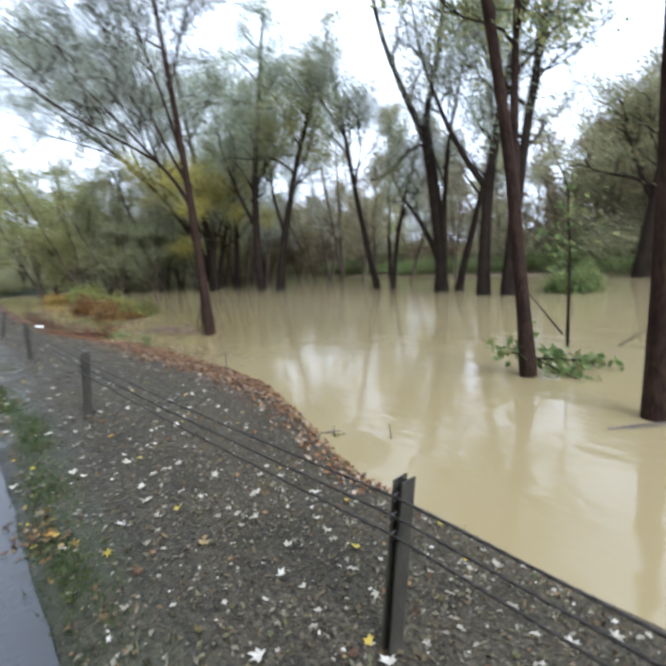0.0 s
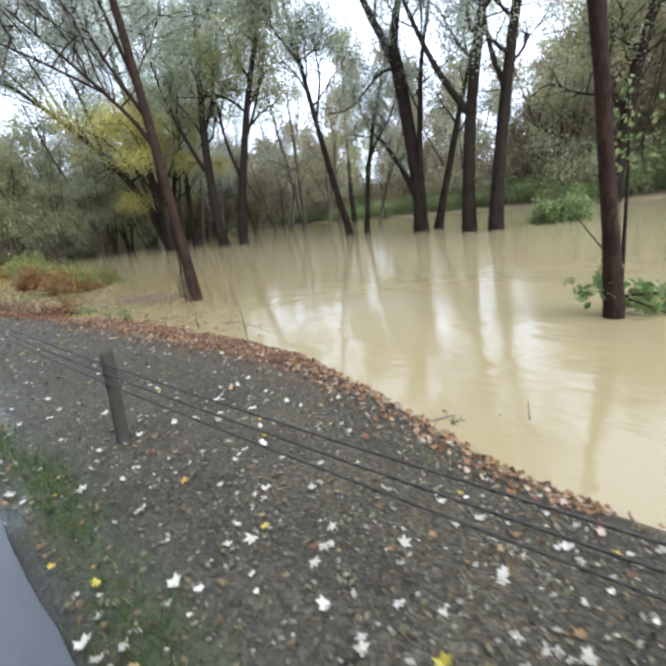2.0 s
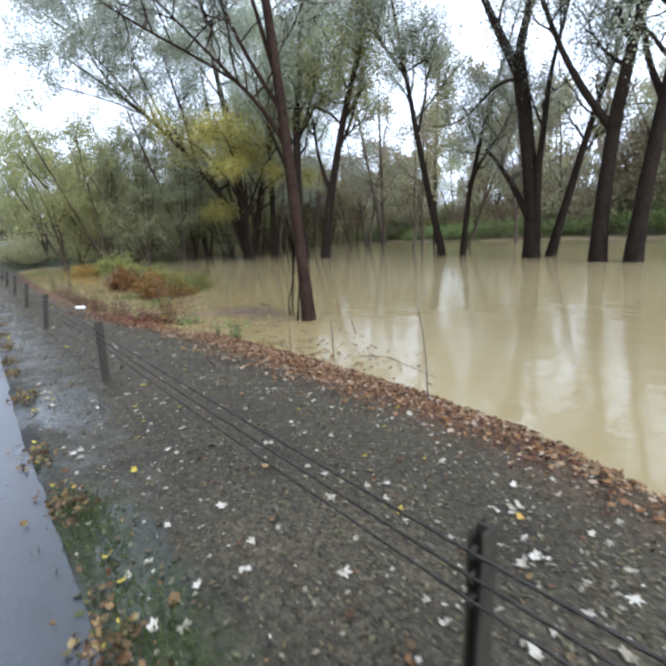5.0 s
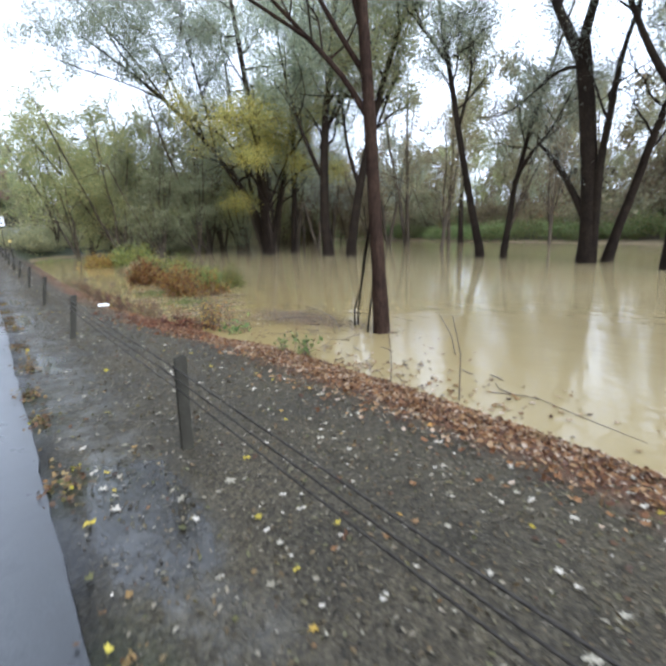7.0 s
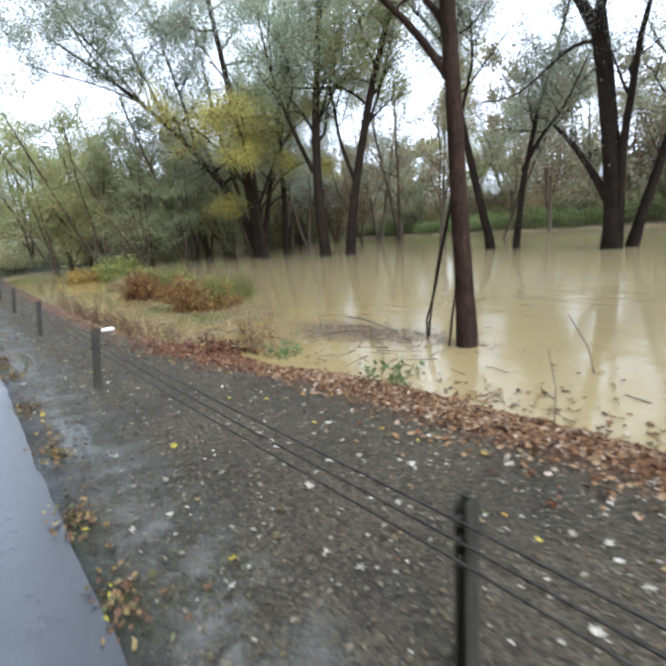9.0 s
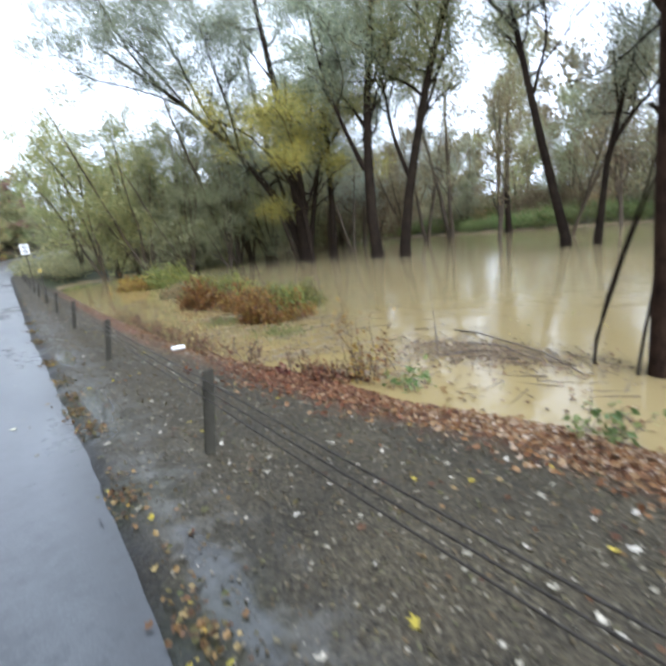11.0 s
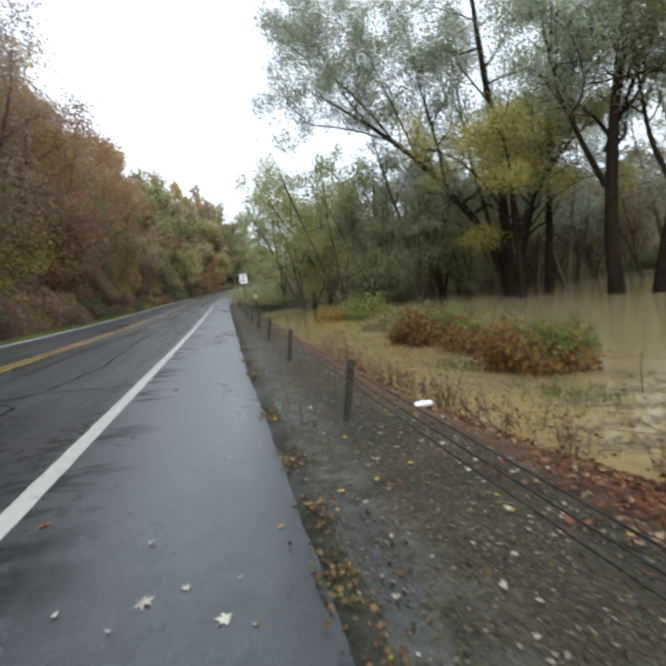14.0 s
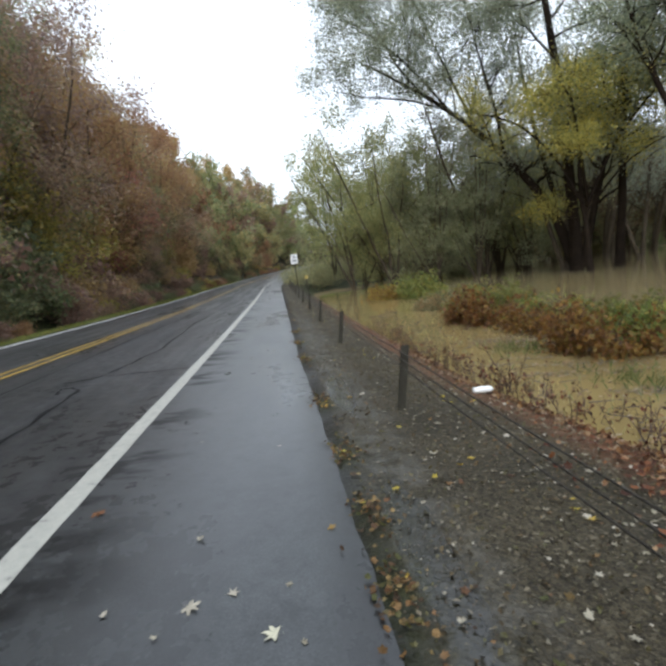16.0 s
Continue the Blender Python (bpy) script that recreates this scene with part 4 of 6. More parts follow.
make_tree("yellow-leaved maple in the flooded clump", (21.2, 43.3, WATER), [(stem_path(-0.03, 0.05, 0, 0, 5, 13.5, rng=rg), 0.22, 0.04)], M_LEAF_YELLOW, seed=14, count=8, first=0.72, limb_first=0.5, length=3.6, rise=0.25, lift=-0.05, leaves=30000, size=0.14, **BIG,
          limbs=[([(0, 0, 4.4), (-1.6, -1.8, 6.6), (-3.2, -3.6, 7.6), (-4.6, -5.0, 7.0)], 0.08, 0.02, 0.6), ([(0, 0, 4.2), (1.2, -2.0, 6.8), (2.4, -4.0, 7.8), (3.6, -5.8, 7.2)], 0.08, 0.02, 0.6),
                 ([(0, 0, 2.6), (-1.0, 1.0, 4.4), (-2.0, 1.9, 5.2), (-2.6, 2.4, 5.0)], 0.05, 0.015, 0.3), ([(0, 0, 4.0), (-1.6, 0.6, 8), (-3.8, 1.4, 10.8), (-6.6, 2.4, 12.0)], 0.12, 0.03), ([(0, 0, 4.6), (1.5, -1.0, 8.5), (3.3, -2.5, 11.2), (5.4, -4.4, 12.2)], 0.12, 0.03),
                 ([(0, 0, 5.0), (-1.4, -1.4, 8.6), (-3.0, -3.0, 10.6), (-4.8, -4.4, 11.2)], 0.11, 0.03), ([(0, 0, 4.2), (0.8, 1.4, 8.5), (1.6, 3.2, 12), (2.2, 4.8, 14)], 0.11, 0.03)])
make_tree("tall olive-leaved tree standing in the flood", (22.89, 36.82, WATER), [(stem_path(-0.0549, 0.0065, 0.0039, -0.0056, 14, 24, rng=rg, wob=0.07), 0.44, 0.09)], M_LEAF_DUSK, seed=15, count=15, first=0.35, length=6, rise=0.75, leaves=46000, size=0.145, **BIG,
          limbs=[([(-0.5, 0.0, 6.5), (-1.6, 0.6, 9.5), (-2.4, 1.4, 13), (-2.8, 2.0, 18)], 0.2, 0.04), ([(-0.4, 0.0, 8.5), (0.8, -0.6, 11.5), (1.6, -1.6, 15), (2.0, -2.2, 19)], 0.17, 0.04)])
make_tree("tall olive-leaved leaning tree standing in the flood", (23.3, 34.4, WATER), [(stem_path(0.0729, -0.0919, 0.0055, -0.006, 13, 22, rng=rg, wob=0.07), 0.4, 0.08)], M_LEAF_OLIVE, seed=16, count=13, first=0.4, length=5.6, rise=0.75, leaves=42000, size=0.145, **BIG,
          limbs=[([(0.5, -0.6, 5.5), (0.6, 0.8, 8.5), (0.9, 1.6, 12), (0.8, 2.2, 17)], 0.18, 0.04), ([(0.8, -0.9, 7.5), (2.2, -1.2, 10), (3.4, -2.0, 13.5), (4.0, -2.6, 17)], 0.15, 0.03)])
make_tree("dark multi-stemmed tree in the flooded clump", (24.4, 44.5, WATER), [(stem_path(0.03, -0.06, 0, 0, 9, 22, rng=rg), 0.32, 0.06)], M_LEAF_OLIVE, seed=17, count=16, first=0.3, length=6, leaves=24000, size=0.145, **BIG)


# ---- woods: a few kinds, planted many times ----
def wood_kind(label, leaf, seed, top, stems, count, first, length, leaves, size, rise=0.8, group="woods", wood=None, girth=0.009, puff=0.3):
    rng = np.random.default_rng(seed)
    ps = [(upright(rng, top * rng.uniform(0.8, 1.0), 0.08 if stems == 1 else 0.2), top * girth, 0.03) for k in range(stems)]
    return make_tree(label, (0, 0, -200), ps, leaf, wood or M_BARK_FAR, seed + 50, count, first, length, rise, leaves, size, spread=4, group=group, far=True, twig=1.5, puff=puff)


def plant(kinds, spots, rng, lo=0.8, hi=1.2):
    for x, y in spots:
        k = kinds[rng.integers(0, len(kinds))]
        sc = rng.uniform(lo, hi)
        z = float(ground_z(x, y)) - 0.05
        copy_thing(k, Matrix.Translation((x, y, max(z, -1.3))) @ Matrix.Rotation(rng.uniform(0, 6.28), 4, 'Z') @ Matrix.Diagonal((sc, sc, sc, 1)))


def plant_far(label, group, kinds, spots, rng, lo=0.8, hi=1.2, name="far_wood", category="trees"):
    """Far growth that runs together: one object, with one mesh of each sort for each kind."""
    ob = thing(name, label, category, group, "stuff")
    sets = [[] for _ in kinds]
    for x, y in spots:
        sc = rng.uniform(lo, hi)
        m = Matrix.Translation((x, y, max(float(ground_z(x, y)) - 0.05, -1.3))) @ Matrix.Rotation(rng.uniform(0, 6.28), 4, 'Z') @ Matrix.Diagonal((sc, sc, sc, 1))
        sets[rng.integers(0, len(kinds))].append(np.array(m))
    for kind, mats in zip(kinds, sets):
        for name in ("trunk", "branchwork", "crown", "stem_clump", "foliage"):
            src = [c for c in kind.children if c.name.startswith(name) or (name == "trunk" and c.name.startswith("limb"))]
            g = Geo()
            for c in src:
                v = np.empty(len(c.data.vertices) * 3, dtype=np.float32)
                c.data.vertices.foreach_get("co", v)
                li = np.empty(len(c.data.loops), dtype=np.int32)
                c.data.loops.foreach_get("vertex_index", li)
                f = li.reshape(len(c.data.polygons), -1)
                for m in mats:
                    g.add(v.reshape(-1, 3) @ m[:3, :3].T + m[:3, 3], f)
            if g.n:
                tagged(part(name, g.mesh(name, src[0].data.materials[0]), ob), kind="stuff")
    return ob


def spots(rng, n, box, gap, ok=lambda x, y: True):
    out = []
    for _ in range(n * 40):
        x, y = rng.uniform(box[0], box[1]), rng.uniform(box[2], box[3])
        if ok(x, y) and all((x - a) ** 2 + (y - b) ** 2 > gap * gap for a, b in out):
            out.append((x, y))
            if len(out) == n:
                break
    return out


def hill_spots(rng, n, s0, s1, u0, u1, gap):
    out = []
    for s, u in spots(rng, n, (s0, s1, u0, u1), gap):
        x, y = road_xy(s, u)
        out.append((float(x), float(y)))
    return out


def remove(ob):
    for o in (*ob.children_recursive, ob):
        bpy.data.objects.remove(o)


rp = np.random.default_rng(77)
far_x = lambda y: float(np.interp(y, [p[0] for p in FAR_BANK], [p[1] for p in FAR_BANK]))
kinds = [wood_kind("olive-leaved riverside tree in dense woodland", M_LEAF_FAR, 201, 15, 3, 8, 0.12, 4.4, 11000, 0.17, puff=0.28),
         wood_kind("soft green willowy tree in dense woodland", M_LEAF_ROW, 202, 12.5, 5, 6, 0.1, 3.6, 14000, 0.155, puff=0.22),
         wood_kind("slender yellow-green tree in dense woodland", M_LEAF_WOOD, 203, 14, 3, 8, 0.14, 4.2, 12000, 0.165, puff=0.26),
         wood_kind("tall thin-crowned tree in dense woodland", M_LEAF_FAR, 204, 19, 2, 11, 0.22, 4.8, 7000, 0.2, girth=0.012, puff=0.3)]
bare = [wood_kind("thin brown-leaved tree on the far bank", M_LEAF_DEEP, 209, 16, 2, 10, 0.2, 4.2, 3600, 0.19, girth=0.011),
        wood_kind("thin-leaved olive tree on the far bank", M_LEAF_FAR, 210, 18, 1, 14, 0.25, 4.4, 3600, 0.19, girth=0.012)]
back = [wood_kind("olive-leaved tree deep in the riverside wood", M_LEAF_FAR, 205, 16, 3, 6, 0.06, 4.4, 5000, 0.42, puff=0.5),
        wood_kind("brown-leaved tree deep in the riverside wood", M_LEAF_DEEP, 206, 15, 3, 6, 0.04, 4.2, 5000, 0.42, puff=0.5)]
bank_spots = spots(rp, 28, (38, 62, -30, 70), 4.2, lambda x, y: x > far_x(y) + 2.5)
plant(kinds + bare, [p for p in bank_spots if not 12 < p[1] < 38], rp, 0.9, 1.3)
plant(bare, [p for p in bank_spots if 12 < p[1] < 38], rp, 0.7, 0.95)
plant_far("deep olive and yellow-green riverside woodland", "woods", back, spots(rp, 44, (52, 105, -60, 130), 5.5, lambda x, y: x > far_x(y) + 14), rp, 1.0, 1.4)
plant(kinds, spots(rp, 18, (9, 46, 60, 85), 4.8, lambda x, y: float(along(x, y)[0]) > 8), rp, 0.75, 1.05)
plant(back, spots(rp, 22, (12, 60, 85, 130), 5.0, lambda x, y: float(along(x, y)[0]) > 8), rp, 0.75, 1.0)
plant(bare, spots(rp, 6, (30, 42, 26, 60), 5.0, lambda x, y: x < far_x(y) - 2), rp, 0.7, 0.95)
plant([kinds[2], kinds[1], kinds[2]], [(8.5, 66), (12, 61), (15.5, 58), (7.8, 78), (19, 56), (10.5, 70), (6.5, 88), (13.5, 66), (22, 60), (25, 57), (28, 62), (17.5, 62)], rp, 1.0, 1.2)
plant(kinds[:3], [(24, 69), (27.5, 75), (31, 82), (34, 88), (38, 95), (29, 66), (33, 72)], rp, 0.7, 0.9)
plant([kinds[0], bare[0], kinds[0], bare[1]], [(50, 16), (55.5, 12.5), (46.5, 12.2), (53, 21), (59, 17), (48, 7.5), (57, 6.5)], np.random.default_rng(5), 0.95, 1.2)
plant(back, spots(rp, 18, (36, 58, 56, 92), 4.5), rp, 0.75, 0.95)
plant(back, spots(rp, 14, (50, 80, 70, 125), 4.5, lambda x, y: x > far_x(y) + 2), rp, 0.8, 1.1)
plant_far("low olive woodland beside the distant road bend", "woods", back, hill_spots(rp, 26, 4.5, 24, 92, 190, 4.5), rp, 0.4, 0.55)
feathery = [wood_kind("tall feathery grey-leaved tree among the flooded woods", M_LEAF_GREY, 207, 24, 2, 12, 0.25, 5.6, 8000, 0.19, girth=0.011),
            wood_kind("tall feathery olive-leaved tree among the flooded woods", M_LEAF_FAR, 208, 23, 2, 12, 0.25, 5.6, 8000, 0.19, girth=0.011)]
plant(feathery, [(16.5, 60.5), (21, 58), (25, 63), (33, 52), (24.5, 50.5), (27.5, 53.5)], rp, 0.8, 0.95)
plant(feathery, spots(rp, 4, (30, 47, 40, 60), 5.0, lambda x, y: x < far_x(y) + 8 and y > 33), rp, 0.8, 1.05)
for k in kinds + bare + back + feathery:
    remove(k)
HILLSIDE = "hillside trees"
hills = [wood_kind(lab, leaf, 211 + k, top, 2, 10, 0.04, 5.2, n, 0.17, group=HILLSIDE) for k, (lab, leaf, top, n) in enumerate((
    ("rust-brown autumn tree on the wooded hillside", M_LEAF_RUST, 14, 11500), ("orange-leaved autumn tree on the wooded hillside", M_LEAF_ORANGE, 11, 9000),
    ("dull green tree on the wooded hillside", M_LEAF_HILL, 14, 9500), ("dark maroon-brown tree on the wooded hillside", M_LEAF_MAROON, 15, 12500),
    ("mixed green and orange autumn tree on the hillside", M_LEAF_AUTUMN, 13, 9000)))]
small = [wood_kind("small red autumn tree on the hillside", M_LEAF_RED, 218, 9, 1, 14, 0.1, 3.4, 5000, 0.2, group=HILLSIDE),
         wood_kind("small yellow autumn tree at the foot of the hill", M_LEAF_YELLOW, 219, 7, 2, 8, 0.06, 3.0, 5000, 0.2, group=HILLSIDE)]
ridge = [wood_kind(lab, leaf, 221 + k, 13, 2, 7, 0.05, 5.4, 2000, 0.52, group=HILLSIDE) for k, (lab, leaf) in enumerate((
    ("rust-brown autumn tree far up the hillside", M_LEAF_RUST), ("orange autumn tree far up the hillside", M_LEAF_ORANGE),
    ("orange and green autumn tree far up the hillside", M_LEAF_AUTUMN), ("dull green tree far up the hillside", M_LEAF_OLIVE)))]
plant([hills[3], hills[3], hills[2], hills[0]], hill_spots(rp, 15, -22, -16, 24, 46, 3.0), rp, 1.05, 1.3)
plant(hills + hills[:3], hill_spots(rp, 26, -25, -15.4, 44, 84, 3.0), rp, 1.1, 1.45)
plant([hills[2], hills[3], hills[4]], hill_spots(rp, 6, -16.5, -14.2, 24, 42, 2.6), rp, 0.5, 0.7)
plant([hills[1], small[1], hills[4], small[0], hills[2]], hill_spots(rp, 12, -16.5, -14, 42, 84, 2.6), rp, 0.6, 0.85)
plant_far("autumn woodland high on the steep hillside", HILLSIDE, ridge, hill_spots(rp, 26, -46, -22, 24, 90, 4.0), rp, 1.0, 1.3)
plant(ridge, hill_spots(rp, 46, -38, -14.4, 84, 150, 3.6), rp, 1.0, 1.3)
plant_far("distant rust and orange wooded ridge at the valley end", HILLSIDE, ridge, hill_spots(rp, 36, -44, -14, 150, 290, 5.5), rp, 0.45, 0.65)
plant(ridge, hill_spots(rp, 5, -30, -16, -40, 12, 9.0), rp, 0.9, 1.2)
plant([hills[1], hills[2], hills[4], small[1], hills[0], hills[4]], hill_spots(rp, 11, -17, -12.4, 60, 90, 2.4), rp, 0.42, 0.68)
plant([ridge[1], ridge[3], ridge[2], ridge[0], ridge[2]], hill_spots(rp, 22, -17, -12.4, 88, 150, 2.4), rp, 0.45, 0.7)
plant([hills[2], hills[4], hills[1], hills[2]], hill_spots(rp, 10, -20, -15.5, 34, 70, 3.0), rp, 0.8, 1.05)
plant([small[0]], [(-14.6, 60), (-17, 73), (-19, 50)], rp, 1.0, 1.2)
plant([small[1]], [(-14.8, 43), (-14.3, 52), (-14.6, 36)], rp, 0.75, 1.0)
for k in hills + small + ridge:
    remove(k)


# ---- shrubs ----
def make_bush(label, leaf, seed, wide, tall, leaves, size, category="shrub", group="", wood=None, flatness=0.6, far=False, tops=None):
    rng = np.random.default_rng(seed)
    ob = thing("bush", label, category, group)
    n = 40 if far else 70
    az, rr = rng.uniform(0, 6.28, n), np.sqrt(rng.random(n)) * wide
    start = np.stack([np.cos(az) * rr * 0.6, np.sin(az) * rr * 0.6, np.full(n, -0.15)], -1)
    end = start + np.stack([np.cos(az) * wide * 0.45, np.sin(az) * wide * 0.45, tall * (1 - flatness * (rr / wide) ** 2) * rng.uniform(0.55, 1.1, n)], -1)
    arch = []
    for a, b in zip(start, end):
        m = (a + b) / 2 + (0, 0, 0.25 * tall)
        t = np.linspace(0, 1, 5)[:, None]
        arch.append((a * (1 - t) ** 2 + 2 * m * t * (1 - t) + b * t * t + rng.normal(0, 0.02, (5, 3)), np.linspace(0.012, 0.004, 5), 3))
    segs = np.concatenate([np.stack([p[1:-1], p[2:]], 1) for p, _, _ in arch])
    g = Geo()
    wood_geo(g, arch)
    tagged(part("stem_clump", g.mesh("stem_clump", wood or M_TWIG), ob), kind="stuff")
    if tops is not None:
        mid = segs.mean(1)
        lean = 0.75 * mid[:, 0] / wide + 0.3 * mid[:, 1] / wide + 1.0 * (mid[:, 2] / tall - 0.5) + 0.35 * np.sin(mid[:, 0] * 4.1 + seed) * np.cos(mid[:, 1] * 3.7 + seed) + rng.normal(0, 0.12, len(mid))
        fresh = lean > 0.08
        tagged(part("new_growth", leaf_mesh("new_growth", rng, segs[fresh], int(leaves * 0.9 * fresh.mean()), size * 1.05, tops, 0.07), ob, "green leaves on the upper side"), kind="stuff")
        leaves, segs = int(leaves * (1 - fresh.mean())), segs[~fresh]
    tagged(part("foliage", leaf_mesh("foliage", rng, segs, leaves, size, leaf, 0.06 + 0.05 * tall + (0.18 if far else 0), far), ob), kind="stuff")
    return ob


rs = np.random.default_rng(5)
scrub = [make_bush("green undergrowth on the far river bank", M_LEAF_GREEN, 301, 2.2, 2.0, 2600, 0.17, group="bank undergrowth", far=True),
         make_bush("brown thicket in the far riverside wood", M_LEAF_DEEP, 307, 2.4, 2.6, 4600, 0.135, group="bank undergrowth", far=True),
         make_bush("olive undergrowth shrub along the wood edge", M_LEAF_FAR, 302, 2.0, 2.6, 2400, 0.17, group="bank undergrowth", far=True),
         make_bush("rusty brown brush at the foot of the hill", M_LEAF_RUST, 303, 1.8, 2.2, 1300, 0.27, group="roadside brush", far=True),
         make_bush("yellow-green brush at the foot of the hill", M_LEAF_YELLOW, 304, 1.6, 1.8, 1800, 0.2, group="roadside brush", far=True),
         make_bush("dull green brush at the foot of the hill", M_LEAF_HILL, 305, 1.8, 2.4, 2000, 0.2, group="roadside brush", far=True),
         make_bush("orange brush at the foot of the hill", M_LEAF_ORANGE, 306, 1.6, 2.2, 1800, 0.2, group="roadside brush", far=True)]
plant([scrub[0]], [(far_x(y) + rs.uniform(1.2, 3.5), y) for y in np.arange(-25, 100, 3.2)], rs, 0.8, 1.25)
plant([scrub[0], scrub[2], scrub[2]], [(far_x(y) + rs.uniform(5, 16), y) for y in np.arange(-30, 90, 3.0)], rs, 1.2, 2.0)
plant([scrub[2]], [(x, y) for x, y in spots(rs, 18, (5, 46, 66, 118), 4.0, lambda x, y: float(along(x, y)[0]) > 5)], rs, 0.8, 1.5)
plant([scrub[5], scrub[3], scrub[6], scrub[5]], hill_spots(rs, 18, -15.5, -12.6, 16, 44, 1.5), rs, 0.7, 1.2)
plant([scrub[5], scrub[3], scrub[6], scrub[4], scrub[6]], hill_spots(rs, 32, -15.5, -12.6, 44, 130, 1.5), rs, 0.7, 1.2)
plant_far("rusty and green brush under the hillside trees", "roadside brush", [scrub[5], scrub[3], scrub[6]], hill_spots(rs, 32, -26, -14, 18, 100, 2.4), rs, 1.2, 2.0, "roadside_brush", "brush")
plant([scrub[5], scrub[3], scrub[6], scrub[5]], hill_spots(rs, 30, -12.6, -11.0, 17, 75, 0.9), rs, 0.25, 0.45)
plant([scrub[5], scrub[3], scrub[3], scrub[5]], hill_spots(rs, 20, -14.6, -12.2, 17, 60, 1.1), rs, 0.5, 1.0)
plant([scrub[2]], hill_spots(rs, 30, 2.2, 16, 70, 175, 2.6), rs, 0.8, 1.4)
plant([scrub[3], scrub[6], scrub[4]], [(far_x(y) + rs.uniform(4, 9), y) for y in np.arange(-12, 60, 9)], rs, 0.8, 1.2)
plant([scrub[2]], [(22 + k * 3.4, 66 + k * 5.5 + rs.uniform(-2, 2)) for k in range(8)], rs, 1.0, 1.6)
plant([scrub[0]], [(4.5 + k * 1.8, 60 + rs.uniform(-2, 4)) for k in range(6)], rs, 0.35, 0.6)
plant([scrub[2]], [(far_x(y) + rs.uniform(18, 45), y) for y in np.arange(-40, 110, 7)], rs, 1.6, 2.4)
plant_far("brown and olive thicket in the far riverside wood", "bank undergrowth", [scrub[1], scrub[1], scrub[2]], [(far_x(y) + rs.uniform(6, 18), y) for y in np.arange(-25, 90, 1.9)], rs, 1.3, 2.3, "thicket", "brush")
plant_far("rusty and green low brush along the foot of the hill", "roadside brush", [scrub[3], scrub[5], scrub[6], scrub[4]], hill_spots(rs, 56, -12.8, -10.9, 44, 130, 0.8), rs, 0.3, 0.65, "roadside_brush", "brush")
for k in scrub:
    remove(k)


def put(ob, x, y, z, turn=0.0, sx=1.0, sy=1.0, sz=1.0):
    ob.matrix_basis = Matrix.Translation((x, y, z)) @ Matrix.Rotation(turn, 4, 'Z') @ Matrix.Diagonal((sx, sy, sz, 1))
    return ob


BRAMBLE = "brambles in the shallow flood"
for k, (x, y, w, d, h, leaf, lab) in enumerate(((6.3, 28.6, 1.5, 1.9, 0.95, M_BRAMBLE, "rust and green bramble mound in the shallow flood"), (6.6, 25.8, 1.3, 1.5, 0.9, M_BRAMBLE, "orange-brown bramble mound in the shallow flood"),
                                               (5.9, 23.0, 1.2, 1.3, 0.8, M_BRAMBLE, "rusty bramble mound in the shallow flood"), (7.3, 24.2, 1.0, 1.3, 0.85, M_WEED, "green-topped bramble mound in the shallow flood"),
                                               (7.2, 30.5, 1.6, 1.6, 0.9, M_WEED, "green weed mound in the shallow flood"), (7.6, 45, 2.2, 2.6, 1.2, M_BRAMBLE, "brown bramble mound in the shallow flood"),
                                               (8.6, 42.5, 1.6, 2.0, 1.1, M_WEED, "green bramble mound in the shallow flood"), (7.0, 34.5, 1.4, 1.6, 0.8, M_LEAF_AUTUMN, "low brown bramble mound in the shallow flood"), (24.8, 8.83, 1.6, 1.6, 1.3, M_LEAF_GREEN, "green bush standing in the flood"), (26.4, 9.6, 1.4, 1.4, 1.1, M_LEAF_GREEN, "low green bush standing in the flood"))):
    put(make_bush(lab, leaf, 320 + k, 1.0, 1.0, 4400, 0.095, group=BRAMBLE, flatness=0.75, tops=M_WEED if leaf is M_BRAMBLE else None), x, y, WATER - 0.12, 0.2 * math.sin(k * 2.3), w * 0.92, d * 0.88, h * (1.6, 1.25, 1.7, 1.35)[k % 4])


# ---- the cable guide rail ----
POST_Y = [0.226 + 4.877 * k for k in range(-3, 16)]
HEIGHTS = (0.64, 0.565, 0.49)


def i_beam(tall, lean):
    """A rolled steel section, flanges facing the road."""
    w, d, t, k = 0.041, 0.024, 0.005, 0.003
    prof = [(-w, -d), (w, -d), (w, -d + t), (k, -d + t), (k, d - t), (w, d - t), (w, d), (-w, d), (-w, d - t), (-k, d - t), (-k, -d + t), (-w, -d + t)]
    hs = [-0.5, 0.0, 0.2, 0.4, tall - 0.004, tall]
    v, f = [], []
    for i, h in enumerate(hs):
        q = 0.96 if i == len(hs) - 1 else 1.0
        v += [(x * q + lean * max(h, -0.2), y * q, h) for x, y in prof]
    for i in range(len(hs) - 1):
        for j in range(12):
            f.append((i * 12 + j, i * 12 + (j + 1) % 12, (i + 1) * 12 + (j + 1) % 12, (i + 1) * 12 + j))
    g = Geo()
    g.add(v, f)
    o = (len(hs) - 1) * 12
    g.f.setdefault(4, []).append(np.array([(o + 0, o + 1, o + 2, o + 11), (o + 3, o + 4, o + 9, o + 10), (o + 5, o + 6, o + 7, o + 8)]))
    return g.mesh("shaft", M_STEEL)


